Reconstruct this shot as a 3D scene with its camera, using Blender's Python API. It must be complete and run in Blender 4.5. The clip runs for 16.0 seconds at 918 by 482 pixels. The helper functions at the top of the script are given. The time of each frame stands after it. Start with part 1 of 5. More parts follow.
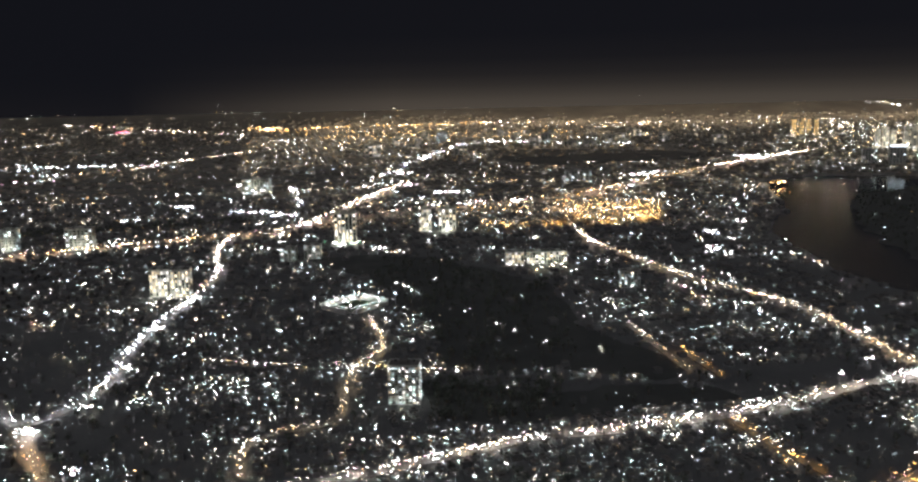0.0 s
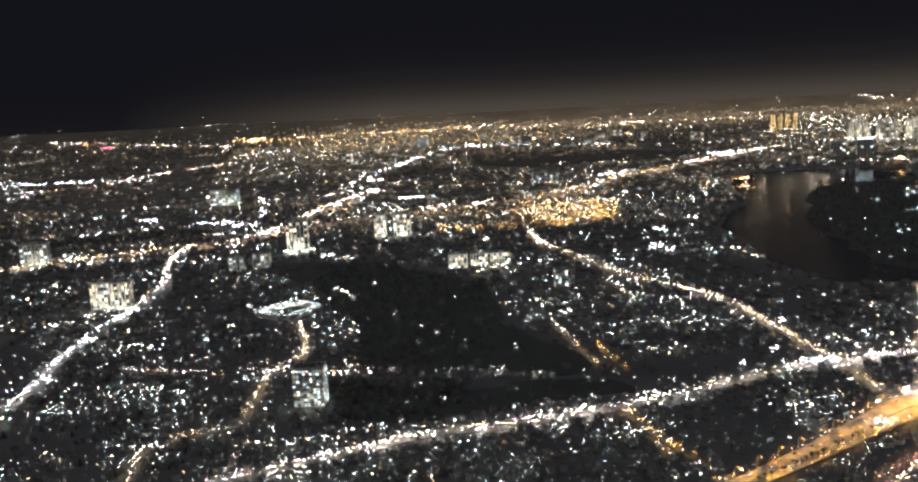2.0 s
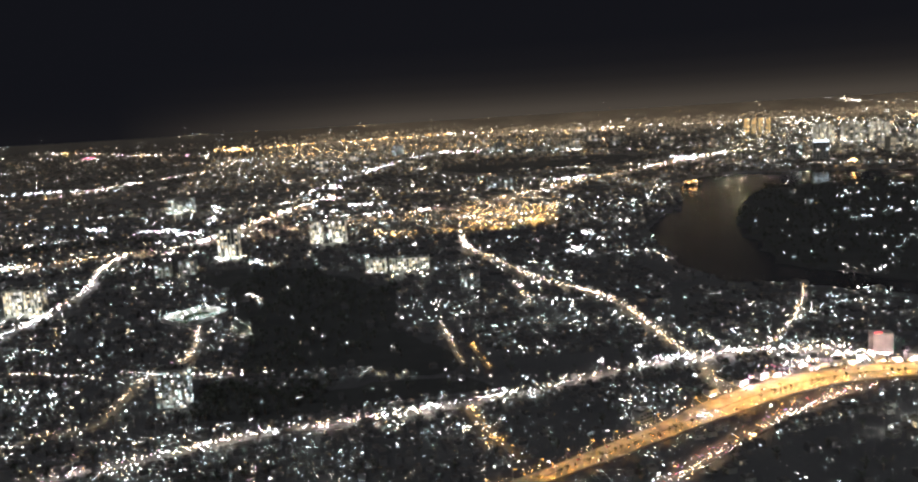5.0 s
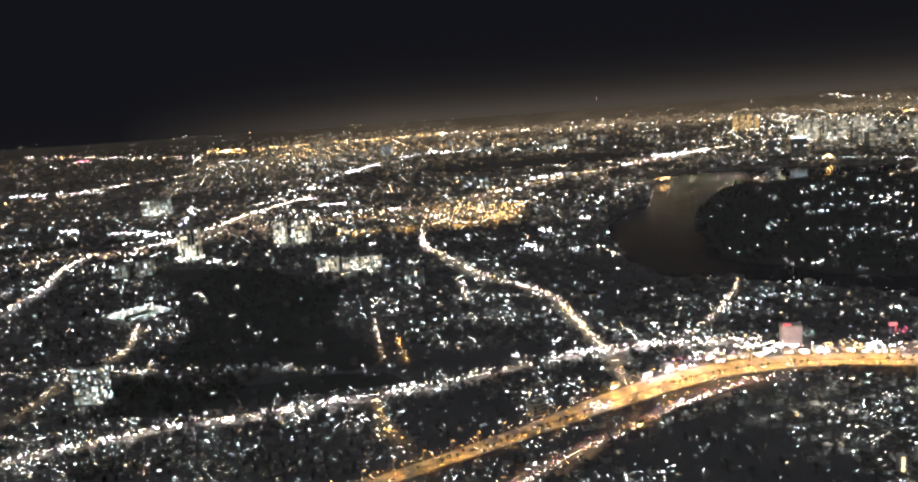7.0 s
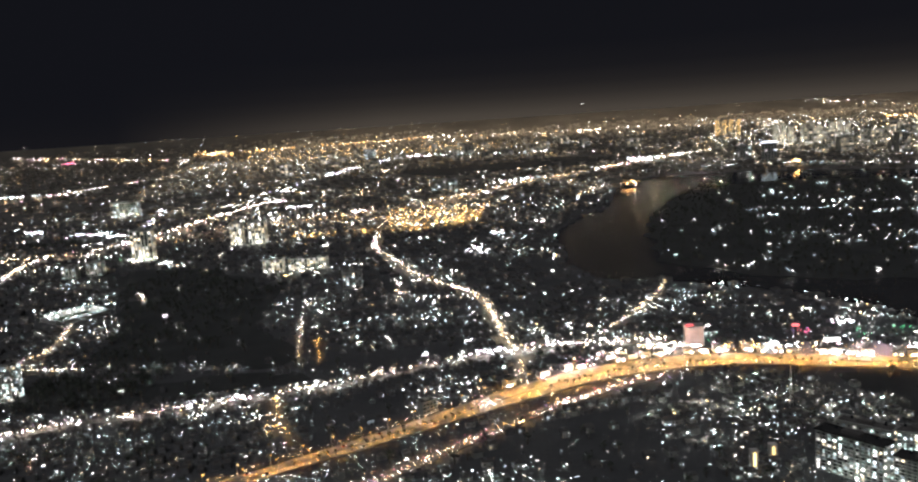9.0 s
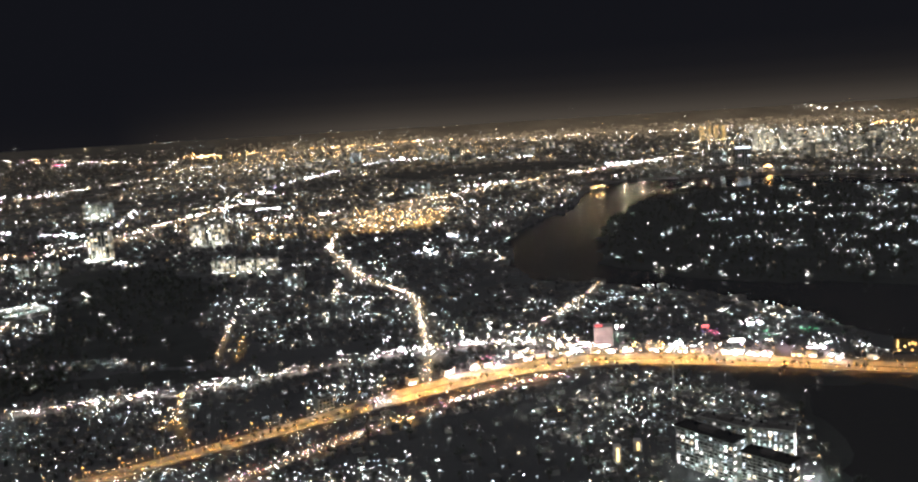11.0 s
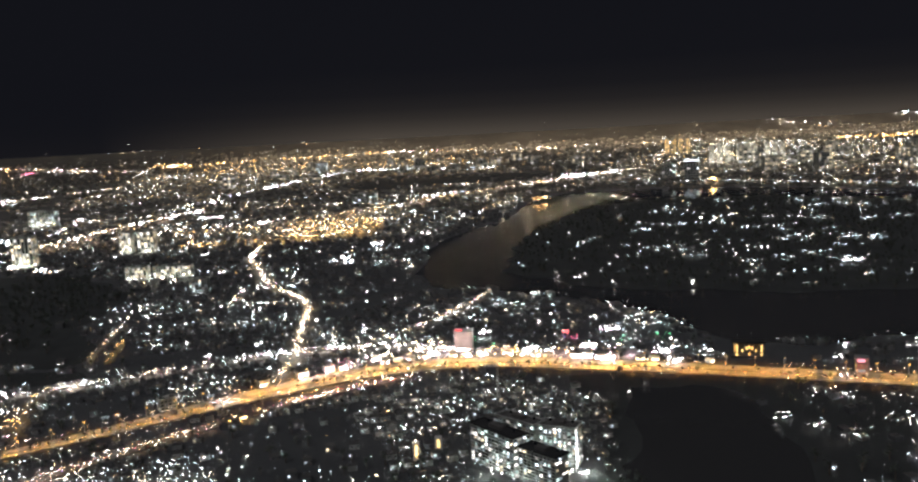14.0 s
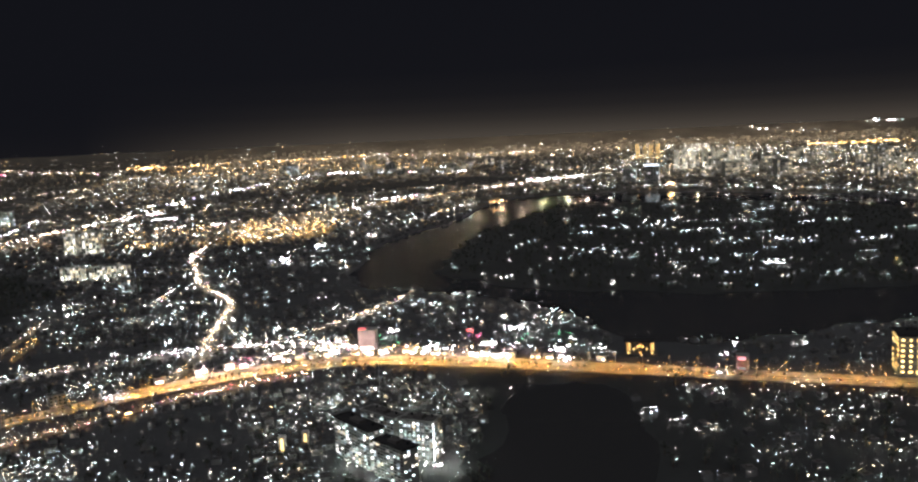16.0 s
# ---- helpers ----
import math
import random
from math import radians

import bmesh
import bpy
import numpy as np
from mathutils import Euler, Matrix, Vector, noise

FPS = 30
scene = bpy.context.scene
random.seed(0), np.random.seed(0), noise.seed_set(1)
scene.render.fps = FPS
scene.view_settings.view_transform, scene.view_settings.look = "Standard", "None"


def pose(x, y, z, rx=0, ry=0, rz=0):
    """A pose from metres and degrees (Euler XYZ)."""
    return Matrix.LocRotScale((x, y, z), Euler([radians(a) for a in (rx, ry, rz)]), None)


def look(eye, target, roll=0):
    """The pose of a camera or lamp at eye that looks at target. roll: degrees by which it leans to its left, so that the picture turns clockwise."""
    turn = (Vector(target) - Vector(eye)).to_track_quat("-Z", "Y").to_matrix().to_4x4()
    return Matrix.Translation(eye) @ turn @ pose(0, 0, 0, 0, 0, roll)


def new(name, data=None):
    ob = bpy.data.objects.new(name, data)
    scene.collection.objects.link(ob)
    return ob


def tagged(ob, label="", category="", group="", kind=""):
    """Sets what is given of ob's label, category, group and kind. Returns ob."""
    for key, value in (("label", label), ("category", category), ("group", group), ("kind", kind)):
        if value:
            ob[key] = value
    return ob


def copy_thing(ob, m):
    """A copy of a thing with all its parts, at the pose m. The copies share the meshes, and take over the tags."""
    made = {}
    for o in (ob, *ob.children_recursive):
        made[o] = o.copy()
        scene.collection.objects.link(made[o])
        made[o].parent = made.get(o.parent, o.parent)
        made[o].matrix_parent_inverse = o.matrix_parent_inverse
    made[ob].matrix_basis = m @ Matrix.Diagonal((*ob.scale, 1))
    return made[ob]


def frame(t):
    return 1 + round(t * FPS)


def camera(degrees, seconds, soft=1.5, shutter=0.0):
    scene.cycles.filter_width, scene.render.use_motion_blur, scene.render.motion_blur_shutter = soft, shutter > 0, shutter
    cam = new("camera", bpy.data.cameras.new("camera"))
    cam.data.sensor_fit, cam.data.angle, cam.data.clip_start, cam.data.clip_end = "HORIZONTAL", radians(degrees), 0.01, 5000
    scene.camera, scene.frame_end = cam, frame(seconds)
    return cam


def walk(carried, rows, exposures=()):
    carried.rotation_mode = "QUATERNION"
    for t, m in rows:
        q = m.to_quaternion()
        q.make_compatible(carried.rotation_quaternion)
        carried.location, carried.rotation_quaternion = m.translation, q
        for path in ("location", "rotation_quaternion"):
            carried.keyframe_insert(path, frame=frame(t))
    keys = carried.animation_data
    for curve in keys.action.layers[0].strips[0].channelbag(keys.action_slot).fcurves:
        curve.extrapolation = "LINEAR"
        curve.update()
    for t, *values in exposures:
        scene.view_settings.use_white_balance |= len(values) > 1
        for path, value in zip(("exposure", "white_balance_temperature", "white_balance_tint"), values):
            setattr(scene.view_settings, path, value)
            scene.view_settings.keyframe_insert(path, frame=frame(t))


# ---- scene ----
cam = camera(57.8, 16.0, soft=2.3, shutter=0.5)
PATH = [
    (0, (-3.317, 0.212, 172.616), (-3.328, 2.183, 172.28), -1.2),
    (0.5, (11.128, -1.84, 172.17), (11.118, 0.131, 171.831), -1.5),
    (1, (25.646, -4.9, 171.756), (25.638, -2.928, 171.42), -1.9),
    (1.5, (39.786, -7.561, 171.078), (39.78, -5.588, 170.75), -2.4),
    (2, (54.407, -9.867, 170.619), (54.401, -7.894, 170.295), -2.9),
    (2.5, (68.268, -12.358, 169.8), (68.262, -10.383, 169.482), -3.1),
    (3, (82.227, -14.548, 169.335), (82.225, -12.573, 169.019), -3.2),
    (3.5, (95.422, -17.701, 168.711), (95.425, -15.726, 168.397), -3.1),
    (4, (109.905, -20.587, 168.246), (109.909, -18.612, 167.937), -3.1),
    (6.5, (181.355, -31.635, 162.796), (181.35, -29.659, 162.488), -4.1),
    (7, (195.499, -34.026, 161.901), (195.492, -32.05, 161.593), -4.0),
    (7.5, (209.893, -36.606, 160.795), (209.888, -34.631, 160.48), -4.0),
    (8, (224.067, -38.585, 159.838), (224.065, -36.609, 159.527), -4.0),
    (8.5, (238.174, -41.541, 159.02), (238.172, -39.565, 158.714), -4.0),
    (9, (251.887, -43.693, 157.905), (251.889, -41.716, 157.605), -3.8),
    (11.5, (321.185, -55.318, 152.164), (321.19, -53.339, 151.878), -3.4),
    (12, (334.653, -57.918, 151.039), (334.658, -55.937, 150.759), -3.3),
    (12.5, (347.839, -61.438, 150.01), (347.848, -59.457, 149.737), -3.1),
    (13, (361.796, -63.589, 149.207), (361.812, -61.607, 148.939), -3.0),
    (13.5, (375.158, -66.046, 148.189), (375.187, -64.065, 147.92), -3.0),
    (14, (388.724, -68.699, 147.178), (388.765, -66.717, 146.914), -3.0),
    (14.5, (402.223, -71.71, 146.297), (402.272, -69.728, 146.035), -3.0),
    (15, (415.842, -74.279, 144.92), (415.902, -72.297, 144.662), -3.0),
    (15.5, (429.583, -76.632, 143.562), (429.651, -74.65, 143.308), -2.8),
    (16, (442.69, -78.464, 142.405), (442.769, -76.482, 142.15), -2.6),
]
walk(cam, [(t, look(eye, target, roll)) for t, eye, target, roll in PATH], exposures=[(0.0, 2.12), (16.0, 2.12)])

# ---- night sky and light ----
world = bpy.data.worlds.new("night_sky")
scene.world = world
world.use_nodes = True
wn = world.node_tree.nodes
wl = world.node_tree.links
wn.clear()
w_out = wn.new("ShaderNodeOutputWorld")
w_bg = wn.new("ShaderNodeBackground")
w_co = wn.new("ShaderNodeTexCoord")
w_sep = wn.new("ShaderNodeSeparateXYZ")
w_ramp = wn.new("ShaderNodeValToRGB")
w_map = wn.new("ShaderNodeMapRange")
w_map.inputs["From Min"].default_value, w_map.inputs["From Max"].default_value = -0.03, 0.17
wl.new(w_co.outputs["Generated"], w_sep.inputs[0])
wl.new(w_sep.outputs["Z"], w_map.inputs["Value"])
wl.new(w_map.outputs[0], w_ramp.inputs[0])
cr = w_ramp.color_ramp
cr.elements[0].position, cr.elements[0].color = 0.0, (1, 1, 1, 1)
cr.elements[1].position, cr.elements[1].color = 1.0, (0, 0, 0, 1)
for p, c in ((0.10, 1.0), (0.14, 0.86), (0.18, 0.60), (0.23, 0.34), (0.29, 0.16), (0.38, 0.055), (0.52, 0.012)):
    e = cr.elements.new(p)
    e.color = (c, c, c, 1)
# the town's glow is stronger over the lakeside district in the east
w_east = wn.new("ShaderNodeMapRange")
w_east.inputs["From Min"].default_value, w_east.inputs["From Max"].default_value = -0.37, -0.08
w_east.inputs["To Min"].default_value, w_east.inputs["To Max"].default_value = 0.05, 1.2
wl.new(w_sep.outputs["X"], w_east.inputs["Value"])
w_mul = wn.new("ShaderNodeMath")
w_mul.operation = "MULTIPLY"
wl.new(w_ramp.outputs[0], w_mul.inputs[0])
wl.new(w_east.outputs[0], w_mul.inputs[1])
w_mix = wn.new("ShaderNodeMix")
w_mix.data_type, w_mix.blend_type, w_mix.clamp_factor = "RGBA", "ADD", False
w_mix.inputs[6].default_value = (0.0050, 0.0053, 0.0075, 1)
w_mix.inputs[7].default_value = (0.045, 0.0365, 0.027, 1)
wl.new(w_mul.outputs[0], w_mix.inputs["Factor"])
wl.new(w_mix.outputs[2], w_bg.inputs["Color"])
w_bg.inputs["Strength"].default_value = 0.285
wl.new(w_bg.outputs[0], w_out.inputs["Surface"])

# wide sun added as fill for the city's skyglow; no moon is seen
skyglow_fill = new("skyglow_fill", bpy.data.lights.new("skyglow_fill", "SUN"))
skyglow_fill.data.energy, skyglow_fill.data.angle, skyglow_fill.data.color = 0.175, radians(40), (0.92, 0.93, 1.0)
skyglow_fill.matrix_world = look((0, 0, 100), (28, 72, 0))

# ---- materials ----


def material(name):
    m = bpy.data.materials.new(name)
    m.use_nodes = True
    n, l = m.node_tree.nodes, m.node_tree.links
    return m, n, l, n["Principled BSDF"]


def surface(name, dark, light, scale, rough=0.85, metal=0.0, bump=0.3, detail_scale=None, per_piece=False):
    """A rough surface that varies between two colours at two sizes of grain."""
    m, n, l, b = material(name)
    co = n.new("ShaderNodeTexCoord")
    big, fine = n.new("ShaderNodeTexNoise"), n.new("ShaderNodeTexNoise")
    big.inputs["Scale"].default_value, big.inputs["Detail"].default_value = scale, 5
    fine.inputs["Scale"].default_value, fine.inputs["Detail"].default_value = detail_scale or scale * 9, 3
    add = n.new("ShaderNodeMath")
    add.operation = "MULTIPLY_ADD"
    add.inputs[1].default_value = 0.35
    l.new(co.outputs["Object"], big.inputs["Vector"])
    l.new(co.outputs["Object"], fine.inputs["Vector"])
    l.new(fine.outputs["Fac"], add.inputs[0])
    l.new(big.outputs["Fac"], add.inputs[2])
    fac = add.outputs[0]
    if per_piece:
        geo, more = n.new("ShaderNodeNewGeometry"), n.new("ShaderNodeMath")
        more.operation = "MULTIPLY_ADD"
        more.inputs[1].default_value = 0.5
        l.new(geo.outputs["Random Per Island"], more.inputs[0])
        l.new(fac, more.inputs[2])
        sub = n.new("ShaderNodeMath")
        sub.operation = "SUBTRACT"
        sub.inputs[1].default_value = 0.25
        l.new(more.outputs[0], sub.inputs[0])
        fac = sub.outputs[0]
    ramp = n.new("ShaderNodeValToRGB")
    ramp.color_ramp.elements[0].position, ramp.color_ramp.elements[0].color = 0.4, (*dark, 1)
    ramp.color_ramp.elements[1].position, ramp.color_ramp.elements[1].color = 0.95, (*light, 1)
    l.new(fac, ramp.inputs[0])
    l.new(ramp.outputs[0], b.inputs["Base Color"])
    b.inputs["Roughness"].default_value, b.inputs["Metallic"].default_value = rough, metal
    bm_n = n.new("ShaderNodeBump")
    bm_n.inputs["Strength"].default_value = bump
    l.new(fine.outputs["Fac"], bm_n.inputs["Height"])
    l.new(bm_n.outputs[0], b.inputs["Normal"])
    return m


def glow(name, colours, weak, strong, power=3.0, source="island", sampled=False):
    """Lamps and lit windows: colour and strength differ from lamp to lamp."""
    m = bpy.data.materials.new(name)
    m.use_nodes = True
    n, l = m.node_tree.nodes, m.node_tree.links
    n.clear()
    out, em = n.new("ShaderNodeOutputMaterial"), n.new("ShaderNodeEmission")
    if source == "island":
        rnd = n.new("ShaderNodeNewGeometry").outputs["Random Per Island"]
    else:
        rnd = n.new("ShaderNodeObjectInfo").outputs["Random"]
    other = n.new("ShaderNodeTexWhiteNoise")
    other.noise_dimensions = "1D"
    l.new(rnd, other.inputs["W"])
    ramp = n.new("ShaderNodeValToRGB")
    ramp.color_ramp.interpolation = "CONSTANT"
    total, at = sum(w for w, _ in colours), 0.0
    for i, (w, c) in enumerate(colours):
        e = ramp.color_ramp.elements[i] if i < 2 else ramp.color_ramp.elements.new(at / total)
        e.position = at / total
        e.color = (*c, 1)
        at += w
    l.new(other.outputs["Value"], ramp.inputs[0])
    pw, ma = n.new("ShaderNodeMath"), n.new("ShaderNodeMath")
    pw.operation, ma.operation = "POWER", "MULTIPLY_ADD"
    pw.inputs[1].default_value = power
    ma.inputs[1].default_value, ma.inputs[2].default_value = strong - weak, weak
    l.new(rnd, pw.inputs[0])
    l.new(pw.outputs[0], ma.inputs[0])
    l.new(ramp.outputs[0], em.inputs["Color"])
    l.new(ma.outputs[0], em.inputs["Strength"])
    l.new(em.outputs[0], out.inputs["Surface"])
    m.cycles.emission_sampling = "FRONT" if sampled else "NONE"
    return m


WHITE, COOL, MINT = (1.0, 0.97, 0.92), (0.74, 0.90, 1.0), (0.74, 1.0, 0.95)
WARM, AMBER, SODIUM = (1.0, 0.80, 0.52), (1.0, 0.60, 0.24), (1.0, 0.50, 0.12)
PINK, VIOLET, RED, GREEN = (1.0, 0.55, 0.75), (0.75, 0.65, 1.0), (1.0, 0.12, 0.10), (0.2, 1.0, 0.45)

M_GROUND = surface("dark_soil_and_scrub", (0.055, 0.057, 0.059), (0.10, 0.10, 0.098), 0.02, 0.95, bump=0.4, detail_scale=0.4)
# open soil near the flight line pales with distance: haze put into the town ground
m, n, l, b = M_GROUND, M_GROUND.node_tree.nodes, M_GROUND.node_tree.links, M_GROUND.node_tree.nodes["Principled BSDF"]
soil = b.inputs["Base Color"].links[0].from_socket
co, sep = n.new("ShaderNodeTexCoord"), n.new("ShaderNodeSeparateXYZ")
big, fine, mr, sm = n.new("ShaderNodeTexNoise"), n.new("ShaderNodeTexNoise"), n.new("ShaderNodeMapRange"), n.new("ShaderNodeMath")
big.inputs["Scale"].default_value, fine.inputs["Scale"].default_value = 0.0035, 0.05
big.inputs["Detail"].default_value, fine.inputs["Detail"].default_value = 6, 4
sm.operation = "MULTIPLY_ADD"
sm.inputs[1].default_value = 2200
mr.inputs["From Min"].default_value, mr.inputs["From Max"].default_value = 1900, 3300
hazed, town = n.new("ShaderNodeValToRGB"), n.new("ShaderNodeMix")
hazed.color_ramp.elements[0].position, hazed.color_ramp.elements[0].color = 0.35, (0.10, 0.095, 0.082, 1)
hazed.color_ramp.elements[1].position, hazed.color_ramp.elements[1].color = 0.7, (0.18, 0.165, 0.14, 1)
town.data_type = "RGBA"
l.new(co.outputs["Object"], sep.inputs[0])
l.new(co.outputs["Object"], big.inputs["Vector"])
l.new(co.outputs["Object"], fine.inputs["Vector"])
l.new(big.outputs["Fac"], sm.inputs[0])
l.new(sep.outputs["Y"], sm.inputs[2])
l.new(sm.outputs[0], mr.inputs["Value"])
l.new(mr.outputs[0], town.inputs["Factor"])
l.new(fine.outputs["Fac"], hazed.inputs[0])
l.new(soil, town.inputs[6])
l.new(hazed.outputs[0], town.inputs[7])
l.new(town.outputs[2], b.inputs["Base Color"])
# far land colour lightened to carry the haze in front of it
M_FIELDS = surface("hazed_far_land", (0.07, 0.062, 0.05), (0.14, 0.122, 0.095), 0.006, 0.95, detail_scale=0.08)
M_SCRUB = surface("unlit_dark_scrub", (0.032, 0.034, 0.033), (0.058, 0.06, 0.056), 0.03, 0.95, bump=0.6, detail_scale=0.5)
M_ROAD = surface("worn_asphalt", (0.05, 0.05, 0.05), (0.11, 0.105, 0.10), 0.15, 0.8, detail_scale=3.0)
# worn concrete; its strong mottle also imitates uneven lamp pools
M_HIGHWAY = surface("worn_mottled_concrete", (0.10, 0.095, 0.09), (0.32, 0.31, 0.29), 0.09, 0.75, detail_scale=0.6)
M_CONCRETE = surface("weathered_concrete", (0.22, 0.21, 0.20), (0.42, 0.41, 0.38), 0.2, 0.8, detail_scale=2.5)
M_WALL = surface("painted_plaster", (0.30, 0.29, 0.26), (0.62, 0.60, 0.55), 0.06, 0.85, detail_scale=0.8, per_piece=True)
M_HOUSE = surface("dark_house_plaster", (0.075, 0.076, 0.078), (0.16, 0.158, 0.155), 0.06, 0.9, detail_scale=0.8, per_piece=True)
# far houses: distance haze put into a paler, warmer plaster
M_FARHOUSE = surface("hazed_far_plaster", (0.13, 0.12, 0.10), (0.26, 0.24, 0.20), 0.06, 0.9, detail_scale=0.8, per_piece=True)
M_POST = surface("dark_painted_steel", (0.02, 0.02, 0.02), (0.05, 0.05, 0.05), 0.8, 0.6)
# roof and parapet colour much darker than the stained flat roof
M_BLACKROOF = surface("black_flat_roof", (0.012, 0.012, 0.013), (0.04, 0.038, 0.036), 0.2, 0.95, detail_scale=1.5)
M_SLAB = surface("grey_render", (0.15, 0.155, 0.14), (0.30, 0.305, 0.275), 0.06, 0.85, detail_scale=0.8, per_piece=True)
M_ROOF = surface("stained_flat_roof", (0.06, 0.058, 0.054), (0.13, 0.12, 0.11), 0.12, 0.9, detail_scale=1.5)
M_LEAF = surface("tropical_foliage", (0.045, 0.052, 0.042), (0.08, 0.092, 0.07), 0.3, 0.7, detail_scale=2.0, per_piece=True)
M_BARK = surface("bark", (0.07, 0.055, 0.04), (0.16, 0.13, 0.10), 1.0, 0.9)
M_METAL = surface("galvanised_steel", (0.30, 0.31, 0.32), (0.5, 0.5, 0.5), 0.8, 0.45, metal=0.9, bump=0.1)
M_DARKGLASS = surface("unlit_window_glass", (0.015, 0.018, 0.022), (0.03, 0.033, 0.038), 0.5, 0.12, bump=0.02)

m, n, l, b = material("still_lake_water")
M_WATER = m
b.inputs["Base Color"].default_value = (0.052, 0.051, 0.05, 1)
b.inputs["Roughness"].default_value = 0.13
b.inputs["IOR"].default_value = 1.33
co, nz, bp = n.new("ShaderNodeTexCoord"), n.new("ShaderNodeTexNoise"), n.new("ShaderNodeBump")
nz.inputs["Scale"].default_value, nz.inputs["Detail"].default_value = 0.5, 4
bp.inputs["Strength"].default_value, bp.inputs["Distance"].default_value = 0.15, 0.1
l.new(co.outputs["Object"], nz.inputs["Vector"])
l.new(nz.outputs["Fac"], bp.inputs["Height"])
l.new(bp.outputs[0], b.inputs["Normal"])

G_HOUSE = glow("house_lamps", ((7, WHITE), (4, COOL), (5, MINT), (3, WARM), (0.5, AMBER)), 0.4, 12.5, 2.1, sampled=True)
G_DIM = glow("dim_lit_openings", ((4, MINT), (4, COOL), (4, WHITE), (3, WARM)), 0.2, 4.5, 2.2)
G_FAR = glow("far_lamps", ((6, WHITE), (3, COOL), (5, WARM), (3, AMBER)), 0.4, 16.0, 3.0, sampled=True)
G_STREET = glow("street_lamps_warm", ((4, WHITE), (4, WARM), (2, AMBER), (1, PINK)), 0.8, 20.0, 2.3, sampled=True)
G_COOLST = glow("street_lamps_cool", ((5, WHITE), (4, COOL), (2, VIOLET), (2, WARM)), 0.8, 26.0, 2.3, sampled=True)
G_MARKET = glow("market_street_lamps", ((4, WHITE), (4, WARM), (3, PINK), (2, VIOLET), (3, AMBER)), 0.8, 26.0, 2.3, sampled=True)
# tiny dim glows, mostly scattered for haze; also a few faint far lamps
G_TINY = glow("tiny_far_glow_points", ((4, WARM), (4, WHITE), (3, AMBER)), 0.03, 1.4, 3.5)
G_TINYCOOL = glow("tiny_glow_points", ((2, WARM), (4, WHITE), (1, AMBER), (3, MINT), (2, COOL)), 0.03, 1.6, 3.0)
G_SODIUM = glow("sodium_lamps", ((5, SODIUM), (3, AMBER), (1, WARM)), 0.7, 11.0, 2.0, sampled=True)
G_WINDOW = glow("lit_windows", ((4, WHITE), (4, COOL), (2, WARM), (4, MINT)), 0.03, 1.9, 2.8, source="object")
G_WARMWIN = glow("warm_tower_windows", ((5, WARM), (4, WHITE), (2, (1.0, 0.85, 0.6))), 0.1, 0.9, 2.0, source="object")
G_GOLD = glow("golden_floodlit_windows", ((4, (1.0, 0.66, 0.24)), (2, (1.0, 0.56, 0.17))), 0.4, 1.4, 1.0, source="object")

# ---- building helpers ----


def mesh_of(name, bm, mat):
    me = bpy.data.meshes.new(name)
    bm.to_mesh(me)
    bm.free()
    if mat:
        me.materials.append(mat)
    return me


def part(name, bm, mat, parent, label=""):
    ob = new(name, mesh_of(name, bm, mat))
    ob.parent = parent
    return tagged(ob, label)


def shared(name, me, parent, loc, rz=0.0, scale=(1, 1, 1)):
    ob = new(name, me)
    ob.parent = parent
    ob.location, ob.rotation_euler, ob.scale = loc, (0, 0, rz), scale
    return ob


def box(bm, x0, x1, y0, y1, z0, z1, bevel=0.0):
    r = bmesh.ops.create_cube(bm, size=1.0)
    vs = r["verts"]
    bmesh.ops.scale(bm, vec=(x1 - x0, y1 - y0, z1 - z0), verts=vs)
    bmesh.ops.translate(bm, vec=((x0 + x1) / 2, (y0 + y1) / 2, (z0 + z1) / 2), verts=vs)
    if bevel:
        es = list({e for v in vs for e in v.link_edges})
        bmesh.ops.bevel(bm, geom=es, offset=bevel, segments=1, affect="EDGES")
    return bm


def rod(bm, a, b, r0, r1, n=6):
    a, b = Vector(a), Vector(b)
    d = b - a
    r = bmesh.ops.create_cone(bm, cap_ends=True, segments=n, radius1=r0, radius2=r1, depth=d.length)
    q = d.to_track_quat("Z", "Y").to_matrix().to_4x4()
    bmesh.ops.transform(bm, matrix=Matrix.Translation((a + b) / 2) @ q, verts=r["verts"])
    return bm


def rise(y):
    """The height of the land: level, with low hills at the far edge."""
    y = np.asarray(y, float)
    return 80.0 * np.maximum(0.0, (y - 3900.0) / 1000.0) ** 2 + 46.0 * np.maximum(0.0, (y - 4500.0) / 350.0) ** 2


def raw(name, verts, faces, mat, label, kind="stuff", category=""):
    me = bpy.data.meshes.new(name)
    me.from_pydata(verts, [], faces)
    me.materials.append(mat)
    return tagged(new(name, me), label, category, kind=kind)


def polyline(pts, step):
    """Points and headings at even steps along a line of plan points, rounded at the bends."""
    p = np.array(pts, float)
    for _ in range(2):
        q = [p[0]]
        for a, c in zip(p[:-1], p[1:]):
            q += [0.75 * a + 0.25 * c, 0.25 * a + 0.75 * c]
        p = np.array(q + [p[-1]])
    d = np.r_[0, np.cumsum(np.hypot(*np.diff(p, axis=0).T))]
    s = np.arange(0, d[-1], step)
    xy = np.c_[np.interp(s, d, p[:, 0]), np.interp(s, d, p[:, 1])]
    g = np.gradient(xy, axis=0)
    g /= np.linalg.norm(g, axis=1)[:, None] + 1e-9
    return xy, g


